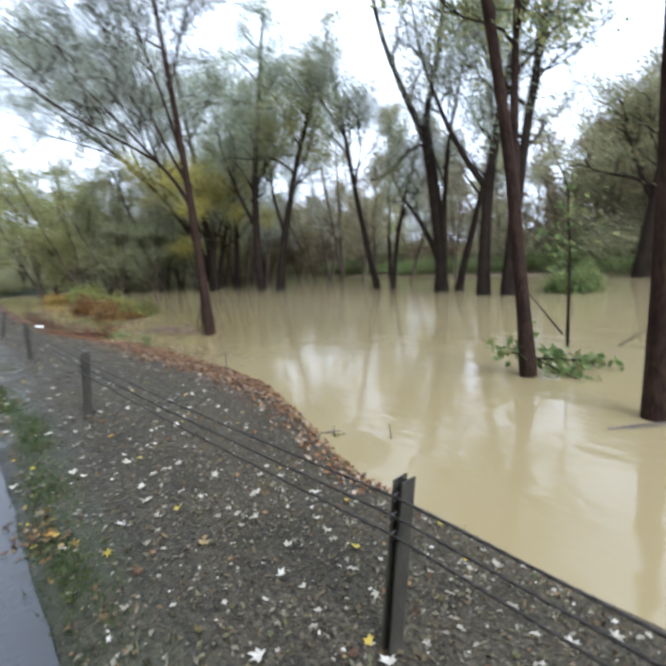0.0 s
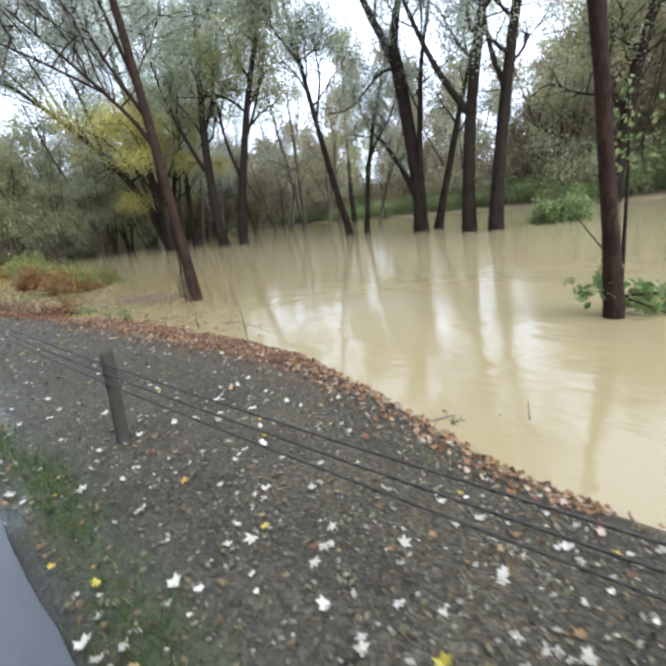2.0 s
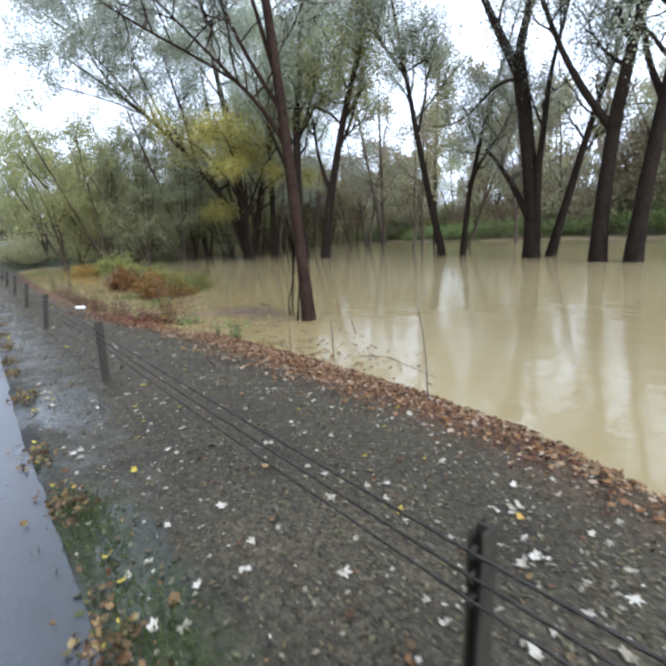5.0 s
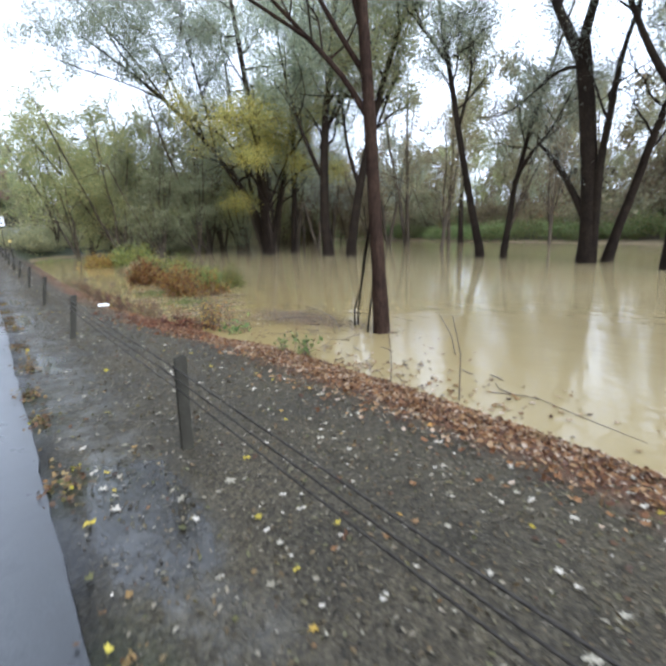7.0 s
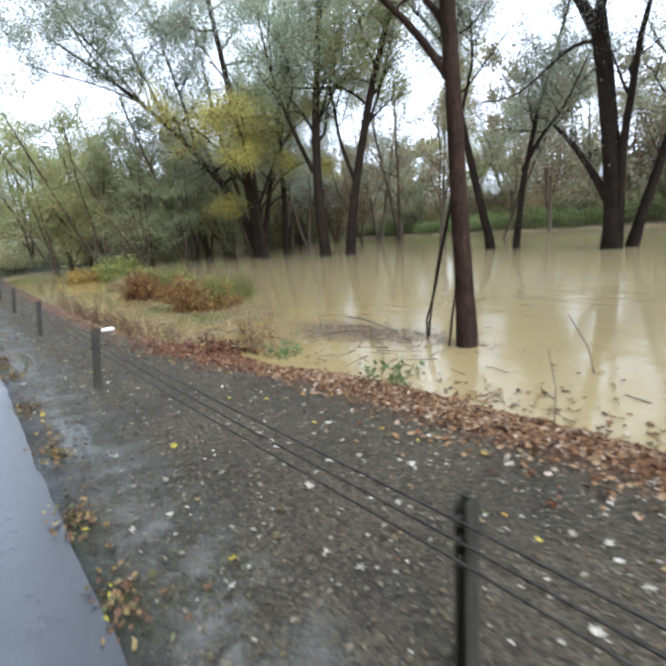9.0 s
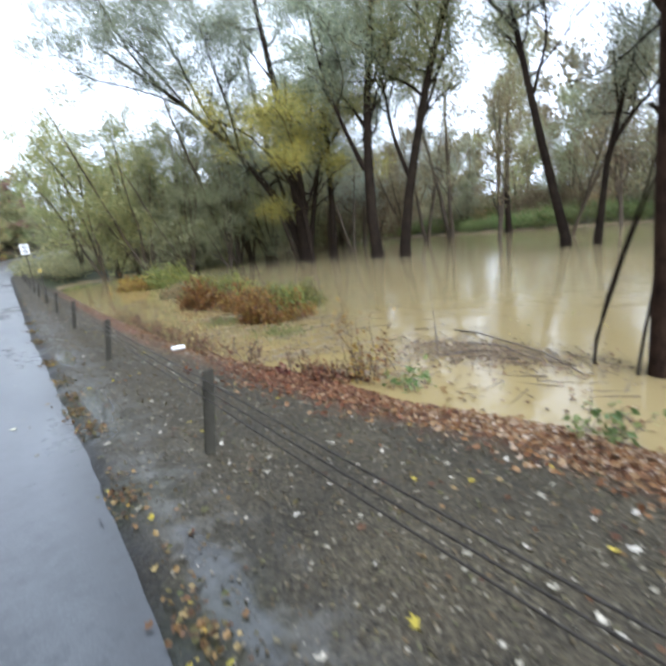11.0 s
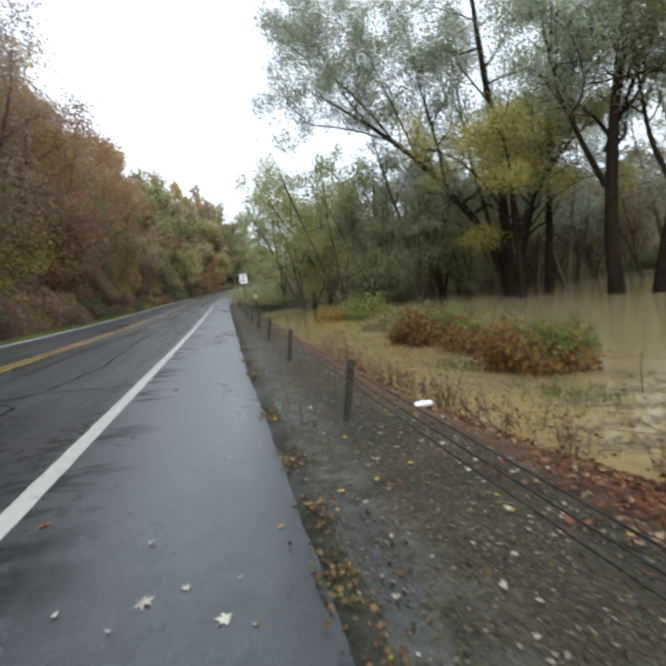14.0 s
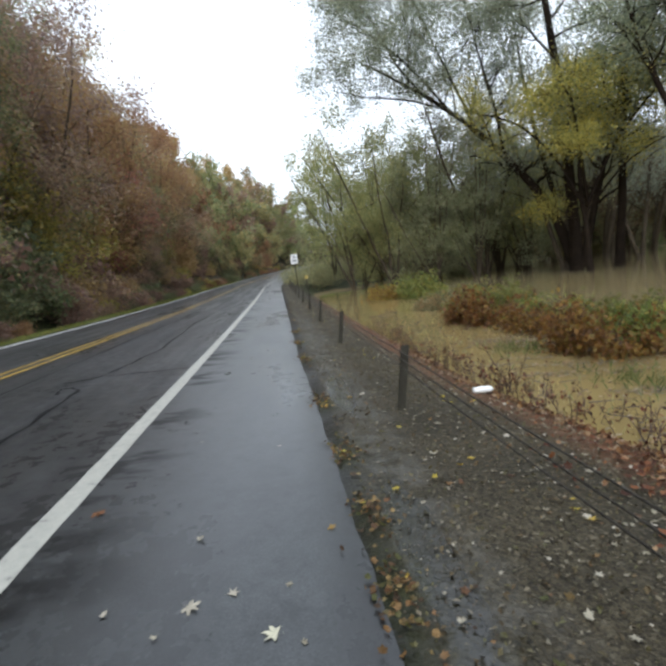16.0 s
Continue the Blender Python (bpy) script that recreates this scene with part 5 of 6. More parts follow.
def rail_post(tall=0.70, lean=0.17):
    ob = thing("guide_rail_post", "weathered steel guide rail post leaning towards the river", "post", "guide rail posts")
    part("shaft", i_beam(tall, lean), ob)
    for h in HEIGHTS:
        g = Geo()
        x = lean * h - 0.04
        g.add(*tube([(x + 0.012, 0, h + 0.012), (x - 0.018, 0, h + 0.012), (x - 0.024, 0, h), (x - 0.018, 0, h - 0.012), (x - 0.004, 0, h - 0.014)], [0.005] * 5, 6))
        part("hook_bolt", g.mesh("hook_bolt", M_CABLE, True), ob)
    return ob


rr = np.random.default_rng(3)
first = rail_post()
post_pts = []
LEAN = {4: 0.08, 5: 0.04}
for k, y in enumerate(POST_Y):
    s = {3: 1.02, 4: 0.835, 5: 0.839, 6: 0.765, 7: 0.81}.get(k, 0.83)
    x, yy = road_xy(s, {3: 0.8, 6: 14.92}.get(k, y))
    z = float(ground_z(x, yy))
    m = Matrix.Translation((float(x), float(yy), z)) @ Matrix.Rotation(rr.normal(0, 0.015), 4, 'X') @ Matrix.Rotation(LEAN.get(k, 0.17) - 0.17, 4, 'Y')
    copy_thing(first, m)
    post_pts.append((float(x), float(yy), z, LEAN.get(k, 0.17)))
remove(first)
for h in HEIGHTS:
    p = []
    for (x0, y0, z0, l0), (x1, y1, z1, l1) in zip(post_pts[:-1], post_pts[1:]):
        for t in np.linspace(0, 1, 8, endpoint=False):
            p.append((x0 + (x1 - x0) * t + (l0 + (l1 - l0) * t) * h - 0.046, y0 + (y1 - y0) * t, z0 + (z1 - z0) * t + h - 0.02 * math.sin(math.pi * t)))
    g = Geo()
    p = np.array(p)
    far = p[p[:, 1] > 25.5]
    g.add(*tube(far, [0.0075] * len(far), 6))
    yy = np.arange(p[0, 1], far[0, 1] + 0.02, 0.045)
    mid = np.stack([np.interp(yy, p[:, 1], p[:, 0]), yy, np.interp(yy, p[:, 1], p[:, 2])], -1)
    for k in range(3):
        a = yy * 2 * np.pi / 0.16 + k * 2 * np.pi / 3
        g.add(*tube(mid + 0.0034 * np.stack([np.cos(a), 0 * a, np.sin(a)], -1), [0.0037] * len(yy), 5))
    tagged(part("steel_cable", g.mesh("steel_cable", M_CABLE, True)), "rusty steel guide rail cable strung between posts", "cable", "guide rail cables")


# ---- signs ----
def box_geo(g, lo, hi):
    (a, b, c), (d, e, f) = lo, hi
    v = [(a, b, c), (d, b, c), (d, e, c), (a, e, c), (a, b, f), (d, b, f), (d, e, f), (a, e, f)]
    g.add(v, [(0, 3, 2, 1), (4, 5, 6, 7), (0, 1, 5, 4), (1, 2, 6, 5), (2, 3, 7, 6), (3, 0, 4, 7)])


def boxes(name, mat, *pairs):
    g = Geo()
    for lo, hi in pairs:
        box_geo(g, lo, hi)
    return g.mesh(name, mat)


sign_z = float(ground_z(1.1, 49))
sign = thing("road_sign", "white rectangular road sign on a steel post", "sign", at=(1.1, 49, sign_z))
part("post", boxes("post", M_STEEL, ((-0.03, 0.0, -0.5), (0.03, 0.008, 3.0)), ((-0.03, 0.008, -0.5), (-0.022, 0.035, 3.0)), ((0.022, 0.008, -0.5), (0.03, 0.035, 3.0))), sign)
top = 3.1 - 0.0
plate = part("panel", boxes("panel", M_SIGN, ((-0.26, -0.006, top - 0.7), (0.26, -0.001, top))), sign)
part("print", boxes("print", M_BLACK, ((-0.19, -0.009, top - 0.16), (0.19, -0.007, top - 0.1)), ((-0.16, -0.009, top - 0.28), (0.16, -0.007, top - 0.22)), ((-0.14, -0.009, top - 0.6), (-0.03, -0.007, top - 0.36)), ((0.03, -0.009, top - 0.6), (0.14, -0.007, top - 0.36))), plate, "black lettering bars")
mz = float(ground_z(0.95, 35.2))
marker = thing("marker_post", "thin marker post with a small yellow reflector", "post", at=(0.95, 35.2, mz))
part("post", boxes("post", M_STEEL, ((-0.025, -0.005, -0.4), (0.025, 0.005, 1.5))), marker)
part("reflector", boxes("reflector", M_REFLECT, ((-0.075, -0.012, 1.38), (0.075, -0.006, 1.53))), marker, "yellow reflector plate")

# ---- loose things on the bank ----
lz = float(ground_z(2.32, 20.95))
g = Geo()
g.add(*tube([(-0.15, 0, 0.045), (-0.14, 0, 0.045), (-0.02, 0.005, 0.05), (0.1, 0.0, 0.05), (0.14, 0, 0.045), (0.16, 0, 0.04)], [0.01, 0.04, 0.047, 0.047, 0.035, 0.012], 12))
litter = thing("foam_litter", "white foam litter lying on the leaf-strewn bank", "litter", at=(2.32, 20.95, lz + 0.03))
part("body", g.mesh("foam_litter", M_FOAM, True), litter)
litter.rotation_euler = (0, 0.1, 0.1)

rl = np.random.default_rng(9)


def shore_x(y):
    return np.interp(y, [p[0] for p in SHORE], [p[1] for p in SHORE])


def on_ground(x, y, lift):
    s, u = along(x, y)
    z = np.where((s < -0.07) & (s > -9.3), camber(s) + grade(u), ground_z(x, y))
    return np.stack([x, y, z + lift], -1)


def fallen(name, label, mat, x, y, sizes, tilt, lift=0.012, group="fallen leaves", fine=False):
    p, g = on_ground(x, y, lift), Geo()
    for k, (shape, faces) in enumerate(((LOBED_V if fine else MAPLE_V, LOBED_F if fine else MAPLE_F), (FOLD_V, MAPLE_F), (LOBED_V * (1, 0.9, 3) if fine else BROAD_V, LOBED_F if fine else MAPLE_F))):
        g.add(*scatter(shape, faces, turns(rl, len(x), tilt)[k::3], p[k::3], sizes[k::3]))
    ob = part(name, g.mesh(name, mat))
    return tagged(ob, label, "leaves", group, "stuff")


def bank_xy(n, y0, y1, x0=0.0, margin=0.1):
    y = rl.uniform(y0, y1, n)
    return x0 + (shore_x(y) - margin - x0) * rl.random(n) ** 0.9, y


x, y = (np.concatenate(q) for q in zip(bank_xy(2600, -3, 42), bank_xy(500, -1, 13)))
fallen("pale_leaves", "pale grey-white fallen maple leaves scattered on wet gravel", M_PALE, x, y, (0.022 + 0.085 * rl.random(len(x)) ** 3.0) * np.interp(y, [10, 15], [1.0, 0.85]), 0.3, fine=True)
x, y = bank_xy(160, -3, 36)
fallen("yellow_leaves", "bright yellow fallen leaves scattered on wet gravel", M_FALL_YELLOW, x, y, rl.uniform(0.05, 0.1, len(x)), 0.25, fine=True)
x, y = bank_xy(3000, -3, 40)
fallen("brown_leaves", "brown fallen leaves scattered over wet gravel", M_EDGE_LEAF, x, y, 0.02 + 0.06 * rl.random(len(x)) ** 3, 0.35)
y = np.concatenate([rl.uniform(6, 27, 5000), rl.normal(11.5, 2.6, 8500), rl.uniform(2.2, 7, 900)])
x = shore_x(y) + 0.05 - np.abs(rl.normal(0, 0.45, len(y))) * np.interp(y, [3, 6, 9, 13.5, 16, 18, 22, 27], [0.5, 0.8, 1.25, 1.2, 0.8, 0.5, 0.45, 0.35])
fallen("leaf_drift", "thick drift of red-brown leaves along the waterline", M_FALL_BROWN, x, y, 0.028 + 0.07 * rl.random(len(x)) ** 1.8, 0.6, 0.03)
y = np.clip(rl.normal(16.8, 0.95, 3000), 14.5, 20)
x = shore_x(y) + 0.15 - np.abs(rl.normal(0, 0.6, len(y)))
fallen("leaf_pile", "dark red-brown wet leaves piled thick at the waterline", M_DRIFT, x, y, 0.04 + 0.055 * rl.random(len(y)), 0.6, 0.035)
y = rl.normal(15.7, 1.0, 2900)
x = 5.8 + 0.14 * (16 - y) + rl.normal(0, 0.36, len(y))
v, f = scatter(BROAD_V, MAPLE_F, turns(rl, len(x), 0.3), np.stack([x, y, np.full(len(x), WATER + 0.015)], -1), rl.uniform(0.02, 0.07, len(x)))
tagged(part("floating_leaves", mesh_np("floating_leaves", v, f, M_RAFT)), "raft of brown leaves floating against the driftwood", "leaves", "fallen leaves", "stuff")
streaks = np.stack([rl.uniform(3.6, 6.6, 64), rl.uniform(15.8, 25.5, 64), rl.normal(0.35, 0.3, 64)], -1)
q = np.repeat(streaks, 60, axis=0)
d = rl.normal(0, 0.42, len(q))
x, y = q[:, 0] + d * np.cos(q[:, 2]) + rl.normal(0, 0.05, len(q)), q[:, 1] - d * np.sin(q[:, 2]) + rl.normal(0, 0.07, len(q))
ok = x > shore_x(y) + 0.1
x, y = x[ok], y[ok]
v, f = scatter(LEAF_V, LEAF_F, turns(rl, len(x), 0.15), np.stack([x, y, np.full(len(x), WATER + 0.012)], -1), rl.uniform(0.04, 0.11, len(x)))
tagged(part("flood_litter", mesh_np("flood_litter", v, f, M_RAFT)), "streaks of brown stalks and leaf bits floating on the shallow flood", "debris", "fallen leaves", "stuff")
y = rl.uniform(-3, 40, 320)
fallen("edge_leaves", "brown and orange leaves caught along the pavement edge", M_EDGE_LEAF, edge_shift(y) + np.abs(rl.normal(0, 0.08, len(y))), y, rl.uniform(0.025, 0.07, len(y)), 0.4)
heaps = np.array(HEAPS)
k = rl.integers(0, len(heaps), 1700)
for name, mat, lab, part_ in (("leaf_heaps", M_EDGE_LEAF, "small heaps of matted brown leaves and weeds at the pavement edge", k[:1640]), ("yellow_heaps", M_FALL_YELLOW, "few yellow leaves heaped at the pavement edge", k[1640:])):
    fallen(name, lab, mat, heaps[part_, 0] - 0.05 + edge_shift(heaps[part_, 1]) + rl.normal(0, 0.065, len(part_)), heaps[part_, 1] + rl.normal(0, 0.15, len(part_)), rl.uniform(0.02, 0.06, len(part_)), 0.8, 0.02)
y = rl.uniform(4, 40, 70)
fallen("shoulder_leaves", "few pale leaves stuck to the wet shoulder", M_PALE, rl.uniform(-1.8, -0.15, len(y)), y, rl.uniform(0.04, 0.08, len(y)), 0.06, 0.005, fine=True)
for (x, y), w, mat, lab in (((-0.94, 17.09), 0.12, M_PALE, "pale lobed maple leaf on wet asphalt"), ((-0.55, 16.87), 0.12, M_PALE, "pale lobed maple leaf on wet asphalt"), ((-1.71, 18.07), 0.13, M_FALL_BROWN, "tan oak leaf on wet asphalt"), ((-0.75, 17.14), 0.08, M_PALE, "small pale leaf on wet asphalt"), ((-0.23, 17.6), 0.08, M_FALL_BROWN, "orange-brown leaf on wet asphalt")):
    one = part("fallen_leaf", mesh_np("fallen_leaf", LOBED_V * w, LOBED_F, mat), at=(x, y, float(camber(x) + grade(y)) + 0.006))
    one.rotation_euler = (0.03, 0.03, x * 9)
    tagged(one, lab, "leaf", "single leaves on the shoulder")

y = np.concatenate([rl.uniform(-2.5, 24, 62000), rl.uniform(24, 42, 12000)])
x = 0.05 + (shore_x(y) - 0.1) * rl.random(len(y)) ** 0.8
v, f = scatter(BIT_V, LEAF_F, turns(rl, len(x), 0.7), on_ground(x, y, 0.01), 0.01 + 0.034 * rl.random(len(x)) ** 2.4)
tagged(part("leaf_crumbs", mesh_np("leaf_crumbs", v, f, M_CRUMB)), "small broken leaves and bark bits trodden into the gravel", "leaves", "fallen leaves", "stuff")
# stones of the gravel bank
STONE_V = np.array([(0.5, 0, 0), (0, 0.42, 0.05), (-0.5, 0.03, 0), (0.02, -0.4, -0.04), (0.05, 0, 0.3), (0, 0, -0.3)])
STONE_F = np.array([(0, 1, 4), (1, 2, 4), (2, 3, 4), (3, 0, 4), (1, 0, 5), (2, 1, 5), (3, 2, 5), (0, 3, 5)])
y = np.concatenate([rl.uniform(-2.5, 24, 16000), rl.uniform(24, 45, 2000)])
x = 0.0 + (shore_x(y) - 0.05) * rl.random(len(y))
v, f = scatter(STONE_V, STONE_F, turns(rl, len(x), 0.5), on_ground(x, y, 0.003), 0.007 + 0.014 * rl.random(len(x)) ** 3)
tagged(part("gravel", mesh_np("gravel", v, f, M_STONE)), "loose dark wet gravel stones of the bank", "gravel", kind="stuff")


# ---- weeds, grass, stalks, twigs ----
BLADE_V = np.array([(-0.02, 0, 0), (0.02, 0, 0), (0.012, 0.12, 0.6), (0.0, 0.35, 1.0)])
BLADE_F = np.array([(0, 1, 2), (0, 2, 3)])


def blades(name, label, mat, x, y, sizes, category="grass", z=None, kind="stuff", tilt=0.35):
    p = on_ground(x, y, -0.01)
    if z is not None:
        p[:, 2] = z
    a, fa = scatter(BLADE_V, BLADE_F, turns(rl, len(x), tilt), p, sizes)
    return tagged(part(name, mesh_np(name, a, fa, mat)), label, category, kind=kind)


c = np.array(VERGE)
k = rl.integers(0, len(c), 5200)
blades("verge_grass", "small tufts of mossy grass along the pavement edge", M_MOSS, c[k, 0] + rl.normal(0, 0.08, 5200), c[k, 1] + rl.normal(0, 0.28, 5200), rl.uniform(0.025, 0.08, 5200), tilt=0.9)
u = rl.uniform(12, 90, 20000)
s = -9.1 - np.abs(rl.normal(0, 1.4, len(u)))
x, y = road_xy(s, u)
blades("roadside_grass", "green grass verge at the foot of the hill", M_WEED, x, y, rl.uniform(0.08, 0.22, len(u)))
y = np.concatenate([rl.uniform(14, 60, 500), rl.uniform(19, 31, 700)])
x = shore_x(y) + rl.gamma(2.0, np.where(np.arange(len(y)) < 500, 1.1, 0.6), len(y))
blades("drowned_grass", "brown grass tufts poking out of the shallow flood", M_LEAF_AUTUMN, x, y, rl.uniform(0.06, 0.2, len(y)), z=WATER - 0.05, tilt=0.6)
k = rl.integers(0, 4, 1500)
c = np.array([(4.8, 20.9, 0.35), (6.6, 30.5, 0.9), (4.6, 24.0, 0.3), (7.5, 50, 2.0)])
blades("flood_grass", "green grass tips showing above the shallow flood", M_LEAF_GREEN, c[k, 0] + rl.normal(0, 1, 1500) * c[k, 2], c[k, 1] + rl.normal(0, 1.3, 1500) * c[k, 2], rl.uniform(0.08, 0.25, 1500), z=WATER - 0.04, tilt=0.8)
y = np.concatenate([rl.uniform(13, 36, 330), rl.normal(15.9, 1.1, 14)])
x = np.concatenate([shore_x(y[:330]) + 0.2 + rl.gamma(2.0, 0.9, 330), 5.8 + rl.normal(0, 0.5, 14)])
STICK_V = np.array([(0, -0.5, -0.01), (0.016, -0.4, 0.0), (0, -0.5, 0.016), (0.05, 0.5, 0.01)])
STICK_F = np.array([(0, 1, 3), (1, 2, 3), (2, 0, 3)])
v, f = scatter(STICK_V, STICK_F, turns(rl, len(x), 0.12), np.stack([x, y, np.full(len(x), WATER + 0.008)], -1), rl.uniform(0.2, 0.8, len(x)))
tagged(part("flood_debris", mesh_np("flood_debris", v, f, M_TWIG)), "thin sticks and reeds floating in the shallow flood", "debris", kind="stuff")
y = np.concatenate([rl.uniform(13, 34, 400), rl.normal(16.4, 1.2, 70), rl.normal(11.3, 1.3, 260)])
x = shore_x(y) + rl.gamma(1.6, np.where(y < 13, 0.3, 0.8), len(y))
v, f = scatter(BROAD_V, MAPLE_F, turns(rl, len(x), 0.2), np.stack([x, y, np.full(len(x), WATER + 0.01)], -1), rl.uniform(0.04, 0.1, len(x)))
tagged(part("drifting_leaves", mesh_np("drifting_leaves", v, f, M_FALL_BROWN)), "brown leaves drifting on the shallow flood", "leaves", "fallen leaves", "stuff")


def stalks(label, spots_, tall, n, seed, mat=None, leaves=0, leaf=None, group="dead stalks at the waterline", size=0.07):
    rng = np.random.default_rng(seed)
    for bx, by in spots_:
        z = min(float(ground_z(bx, by)), WATER + 0.4)
        ob = thing("weed", label, "plant", group, at=(bx, by, max(z, WATER - 0.2)))
        br = []
        for _ in range(n):
            a = rng.normal(0, 0.12, 2)
            p = walk_out(rng, (a[0], a[1], -0.1), (rng.normal(0, 0.22), rng.normal(0, 0.22), 1), tall * rng.uniform(0.5, 1.1), 6, 0.12, 0.05)
            br.append((p, np.linspace(0.009, 0.003, 6), 4))
            for _ in range(3):
                j = rng.integers(2, 5)
                q = walk_out(rng, p[j], rng.normal(0, 1, 3) * (1, 1, 0.4) + (0, 0, 0.7), tall * rng.uniform(0.12, 0.3), 4, 0.25, 0.0)
                br.append((q, np.linspace(0.004, 0.002, 4), 3))
        gg = Geo()
        wood_geo(gg, br)
        tagged(part("stem_clump", gg.mesh("stem_clump", mat or M_TWIG), ob), kind="stuff")
        if leaves:
            seg = np.concatenate([np.stack([p[1:-1], p[2:]], 1) for p, _, _ in br])
            part("foliage", leaf_mesh("foliage", rng, seg, leaves, size, leaf, 0.05), ob)


ry = np.random.default_rng(21)
stalks("clump of dead brown weed stalks at the waterline", [(float(shore_x(q)) + ry.uniform(-0.1, 0.45), float(q)) for q in np.concatenate([np.arange(16.9, 19.5, 0.6), np.arange(19.8, 23.6, 0.3), np.arange(23.8, 30, 0.55)])], 0.62, 8, 31, M_STEM, leaves=36, leaf=M_DRIFT, size=0.055)
stalks("tall dead weed stalk standing at the waterline", [(2.92, 21.3)], 1.6, 3, 32, M_STEM, leaves=16, leaf=M_DRIFT, size=0.055)
stalks("green weed growing at the flooded edge", [(3.95, 15.6), (3.95, 13.1)], 0.6, 8, 33, leaves=110, leaf=M_LEAF_GREEN, group="green weeds", size=0.09)
stalks("dark red low shrub in wet leaves at the waterline", [(3.15, 17.55), (3.3, 17.2), (3.45, 16.95), (3.2, 16.8), (3.55, 16.6), (3.4, 17.5)], 0.36, 7, 35, M_STEM, leaves=170, leaf=M_DRIFT, group="dark red shrubs", size=0.075)
stalks("tall bush of bare reddish stems with few leaves at the waterline", [(3.72, 16.45), (3.85, 16.3)], 1.35, 9, 36, M_STEM, leaves=190, leaf=M_BRAMBLE, group="dead stalks at the waterline", size=0.06)

stalks("small leafy sprig floating at the flooded edge", [(3.2, 3.75), (3.5, 3.3)], 0.28, 4, 34, leaves=22, leaf=M_LEAF_GREEN, group="green weeds", size=0.07)


def twig(label, pts, r, mat=None):
    p = np.array(pts, float)
    t = np.linspace(0, len(p) - 1, 9)
    q = np.stack([np.interp(t, np.arange(len(p)), p[:, i]) for i in range(3)], -1)
    gg = Geo()
    gg.add(*tube(q, np.linspace(r, r * 0.4, 9), 6))
    return tagged(part("twig", gg.mesh("twig", mat or M_TWIG, True)), label, "twig", "twigs in the water")


W = WATER
twig("thin bare sapling standing in the flood", [(3.85, 7.7, W - 0.2), (3.85, 7.72, W + 0.5), (3.83, 7.76, W + 1.0), (3.78, 7.83, W + 1.3)], 0.011)
twig("thin bent twig standing in the flood", [(5.88, 11.2, W - 0.2), (5.8, 11.3, W + 0.35), (5.65, 11.5, W + 0.8)], 0.012)
twig("thin bare twig standing at the waterline", [(4.25, 10.0, W - 0.2), (4.25, 10.0, W + 0.6), (4.2, 10.1, W + 1.1)], 0.01)
twig("thin bare twig standing at the waterline", [(4.05, 11.0, W - 0.2), (4.07, 11.0, W + 0.4), (4.1, 11.1, W + 0.8)], 0.008)
twig("thin bare sapling standing in the shallow flood", [(5.71, 20.28, W - 0.2), (5.69, 20.3, W + 0.45), (5.74, 20.26, W + 0.85), (5.8, 20.28, W + 1.25)], 0.011)
twig("short twig poking out of the water", [(3.0, 3.95, W - 0.02), (3.3, 3.66, W + 0.03)], 0.012)
twig("short twig poking out of the water", [(3.58, 3.07, W - 0.05), (3.58, 3.09, W + 0.17)], 0.009)
twig("floating bare branch on brown water", [(5.45, 1.35, W), (5.8, 1.1, W + 0.02), (6.4, 0.7, W)], 0.02)
twig("floating bare branch on brown water", [(5.6, 1.2, W), (6.1, 0.8, W + 0.01)], 0.012)
twig("long driftwood branch by the leaning tree", [(6.9, 17.2, W), (6.75, 16.5, W + 0.05), (6.5, 15.6, W + 0.02), (6.15, 14.9, W + 0.06), (5.6, 14.0, W)], 0.016)
twig("driftwood branch among floating leaves", [(6.1, 16.6, W), (6.2, 15.7, W + 0.07), (5.9, 15.0, W + 0.02), (6.1, 14.4, W)], 0.011)
twig("driftwood branch among floating leaves", [(5.3, 16.3, W), (5.7, 15.9, W + 0.05), (6.3, 15.2, W)], 0.016)
twig("leaning dead sapling in the shallow flood", [(5.3, 16.3, W - 0.1), (5.5, 16.5, W + 0.6), (5.85, 16.9, W + 1.3), (6.1, 17.3, W + 1.9)], 0.009)
rt = np.random.default_rng(52)
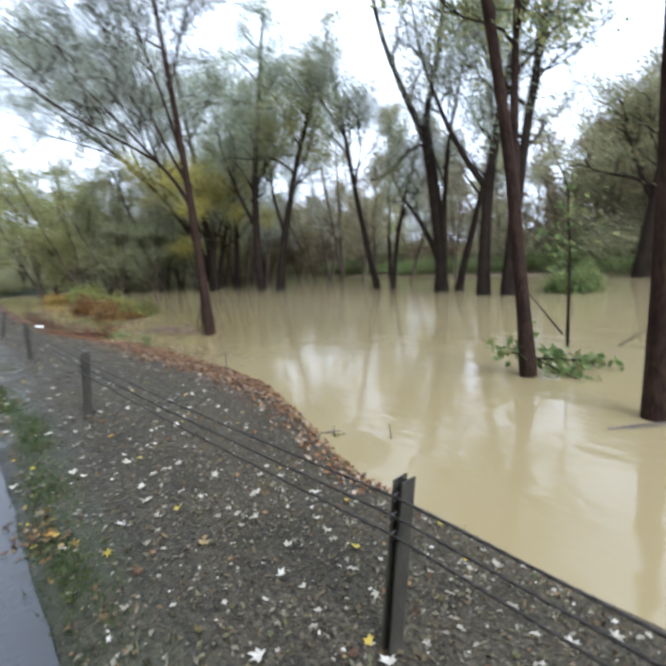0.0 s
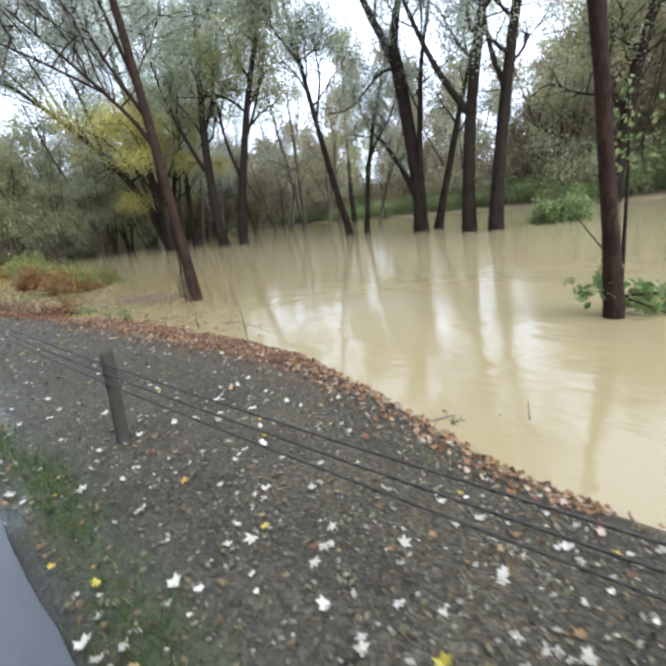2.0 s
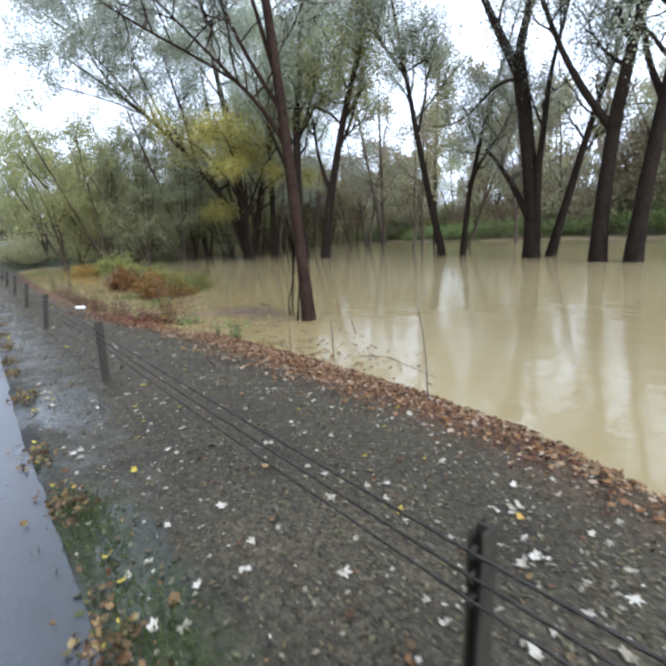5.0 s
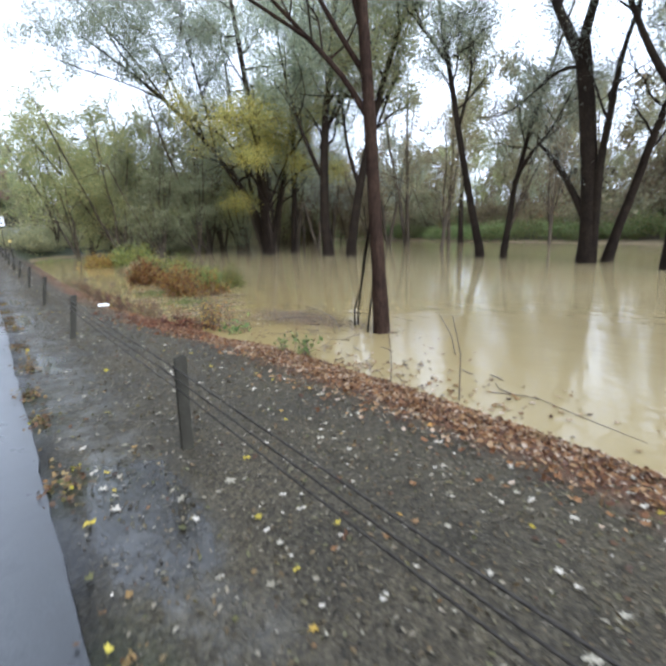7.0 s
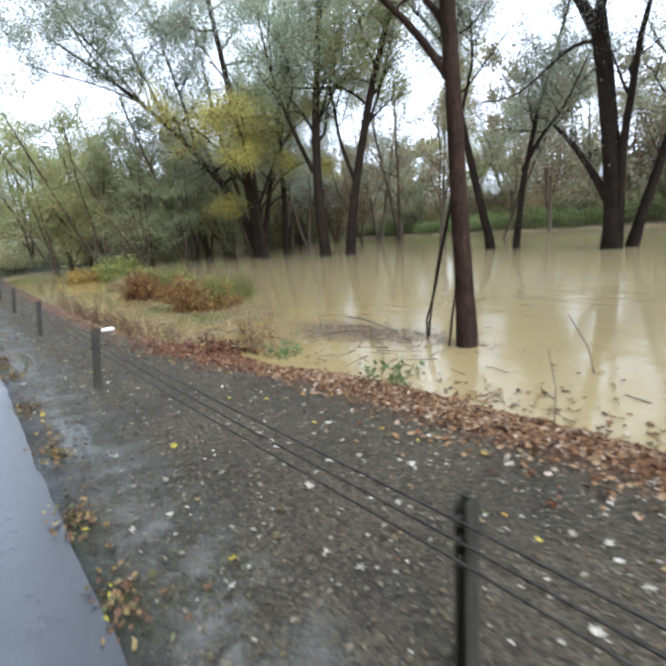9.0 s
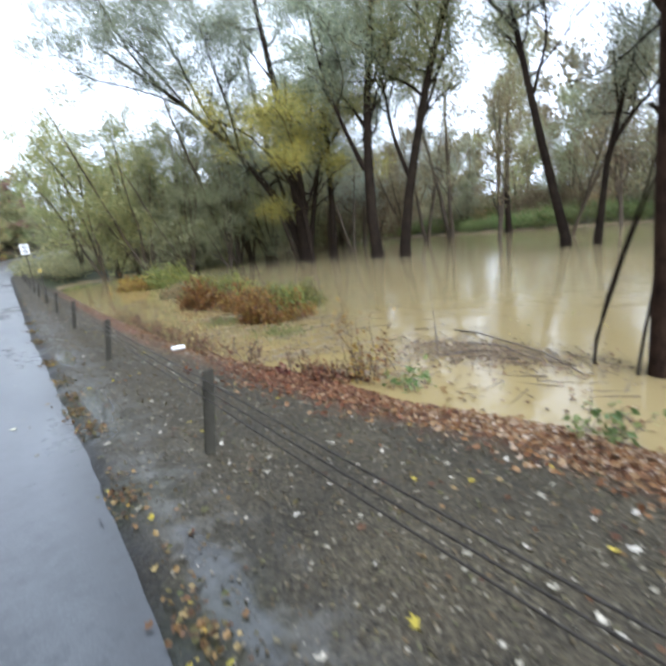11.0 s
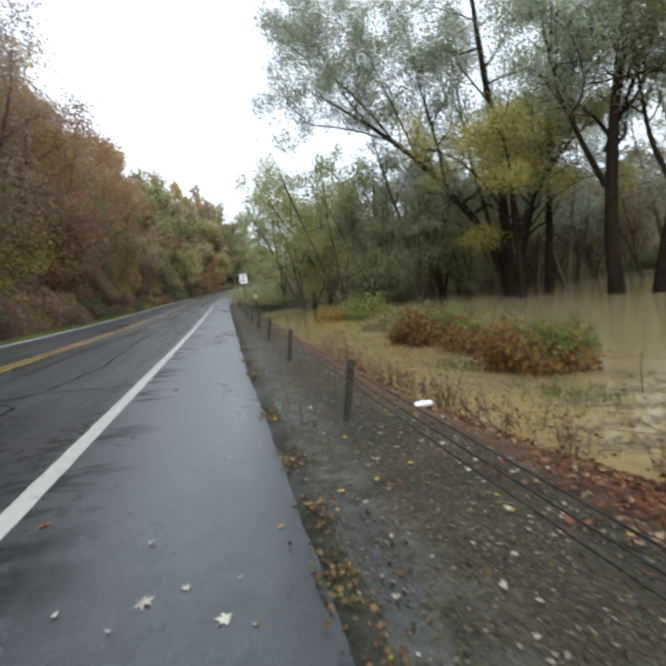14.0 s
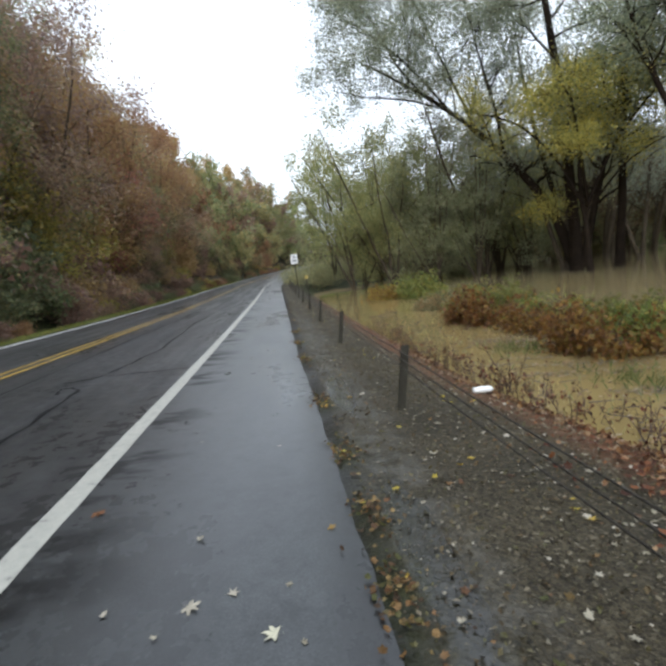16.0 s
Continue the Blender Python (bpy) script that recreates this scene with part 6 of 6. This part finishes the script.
for k in range(9):
    q = 9.6 + 0.42 * k
    e = float(shore_x(q)) + rt.uniform(0.15, 1.3)
    a = rt.uniform(-0.6, 0.6)
    L = rt.uniform(0.25, 0.7)
    twig("thin drifted stick at the flooded edge", [(e, q, W), (e + 0.5 * L * math.sin(a), q + 0.5 * L * math.cos(a), W + rt.uniform(0.02, 0.09)), (e + L * math.sin(a + 0.4), q + L * math.cos(a + 0.4), W)], rt.uniform(0.005, 0.01))
twig("dark branch lying in the shallow water", [(4.75, 9.9, W), (4.95, 9.4, W + 0.03), (4.8, 8.8, W + 0.01), (4.65, 8.1, W)], 0.006)

# the drowned sapling and leafy branch beside the slim tree
sap = thing("sapling", "drowned sapling with big green leaves in the flood", "sapling", at=(9.9, 3.5, W))
gg = Geo()
rsap = np.random.default_rng(41)
wood_geo(gg, [(np.array([(0, 0, -0.3), (0, 0, 1.0), (-0.03, 0.0, 2.2), (-0.1, 0.05, 3.4)]), np.array([0.04, 0.034, 0.026, 0.012]), 7)])
part("trunk", gg.mesh("trunk", M_BARK, True), sap)
arms = [walk_out(rsap, (-2.6, -0.4, 0.3), w, L, 7, 0.12, -0.02) for w, L in (((-0.5, 0.75, 0.3), 0.65), ((0.6, -0.7, -0.05), 1.5), ((0.9, -0.4, 0.0), 1.4), ((0.2, -0.9, -0.12), 1.0), ((0.2, 0.3, 0.4), 0.6))]
arms += [np.linspace((0.3, -0.9, 0.1), (1.1, -2.0, 1.0), 7), np.linspace((0, 0.1, 0.3), (-0.6, 0.9, 1.6), 7)]
gg = Geo()
wood_geo(gg, [(p, np.linspace(0.022, 0.006, 7), 5) for p in arms])
tagged(part("branchwork", gg.mesh("branchwork", M_BARK, True), sap), kind="stuff")
seg = np.concatenate([np.stack([p[1:-1], p[2:]], 1) for p in arms[:5]])
part("foliage", leaf_mesh("foliage", rsap, seg, 260, 0.17, M_LEAF_GREEN, 0.09), sap)
seg = np.stack([np.repeat([(-0.08, 0.04, 2.2)], 6, 0), np.array([(-0.6, 0.3, 2.6), (0.4, -0.5, 2.5), (0.3, 0.4, 3.0), (-0.4, -0.5, 3.1), (0.2, 0.1, 3.4), (-0.3, 0.3, 2.2)])], 1)
part("crown", leaf_mesh("crown", rsap, seg, 120, 0.13, M_LEAF_GREEN, 0.15), sap)
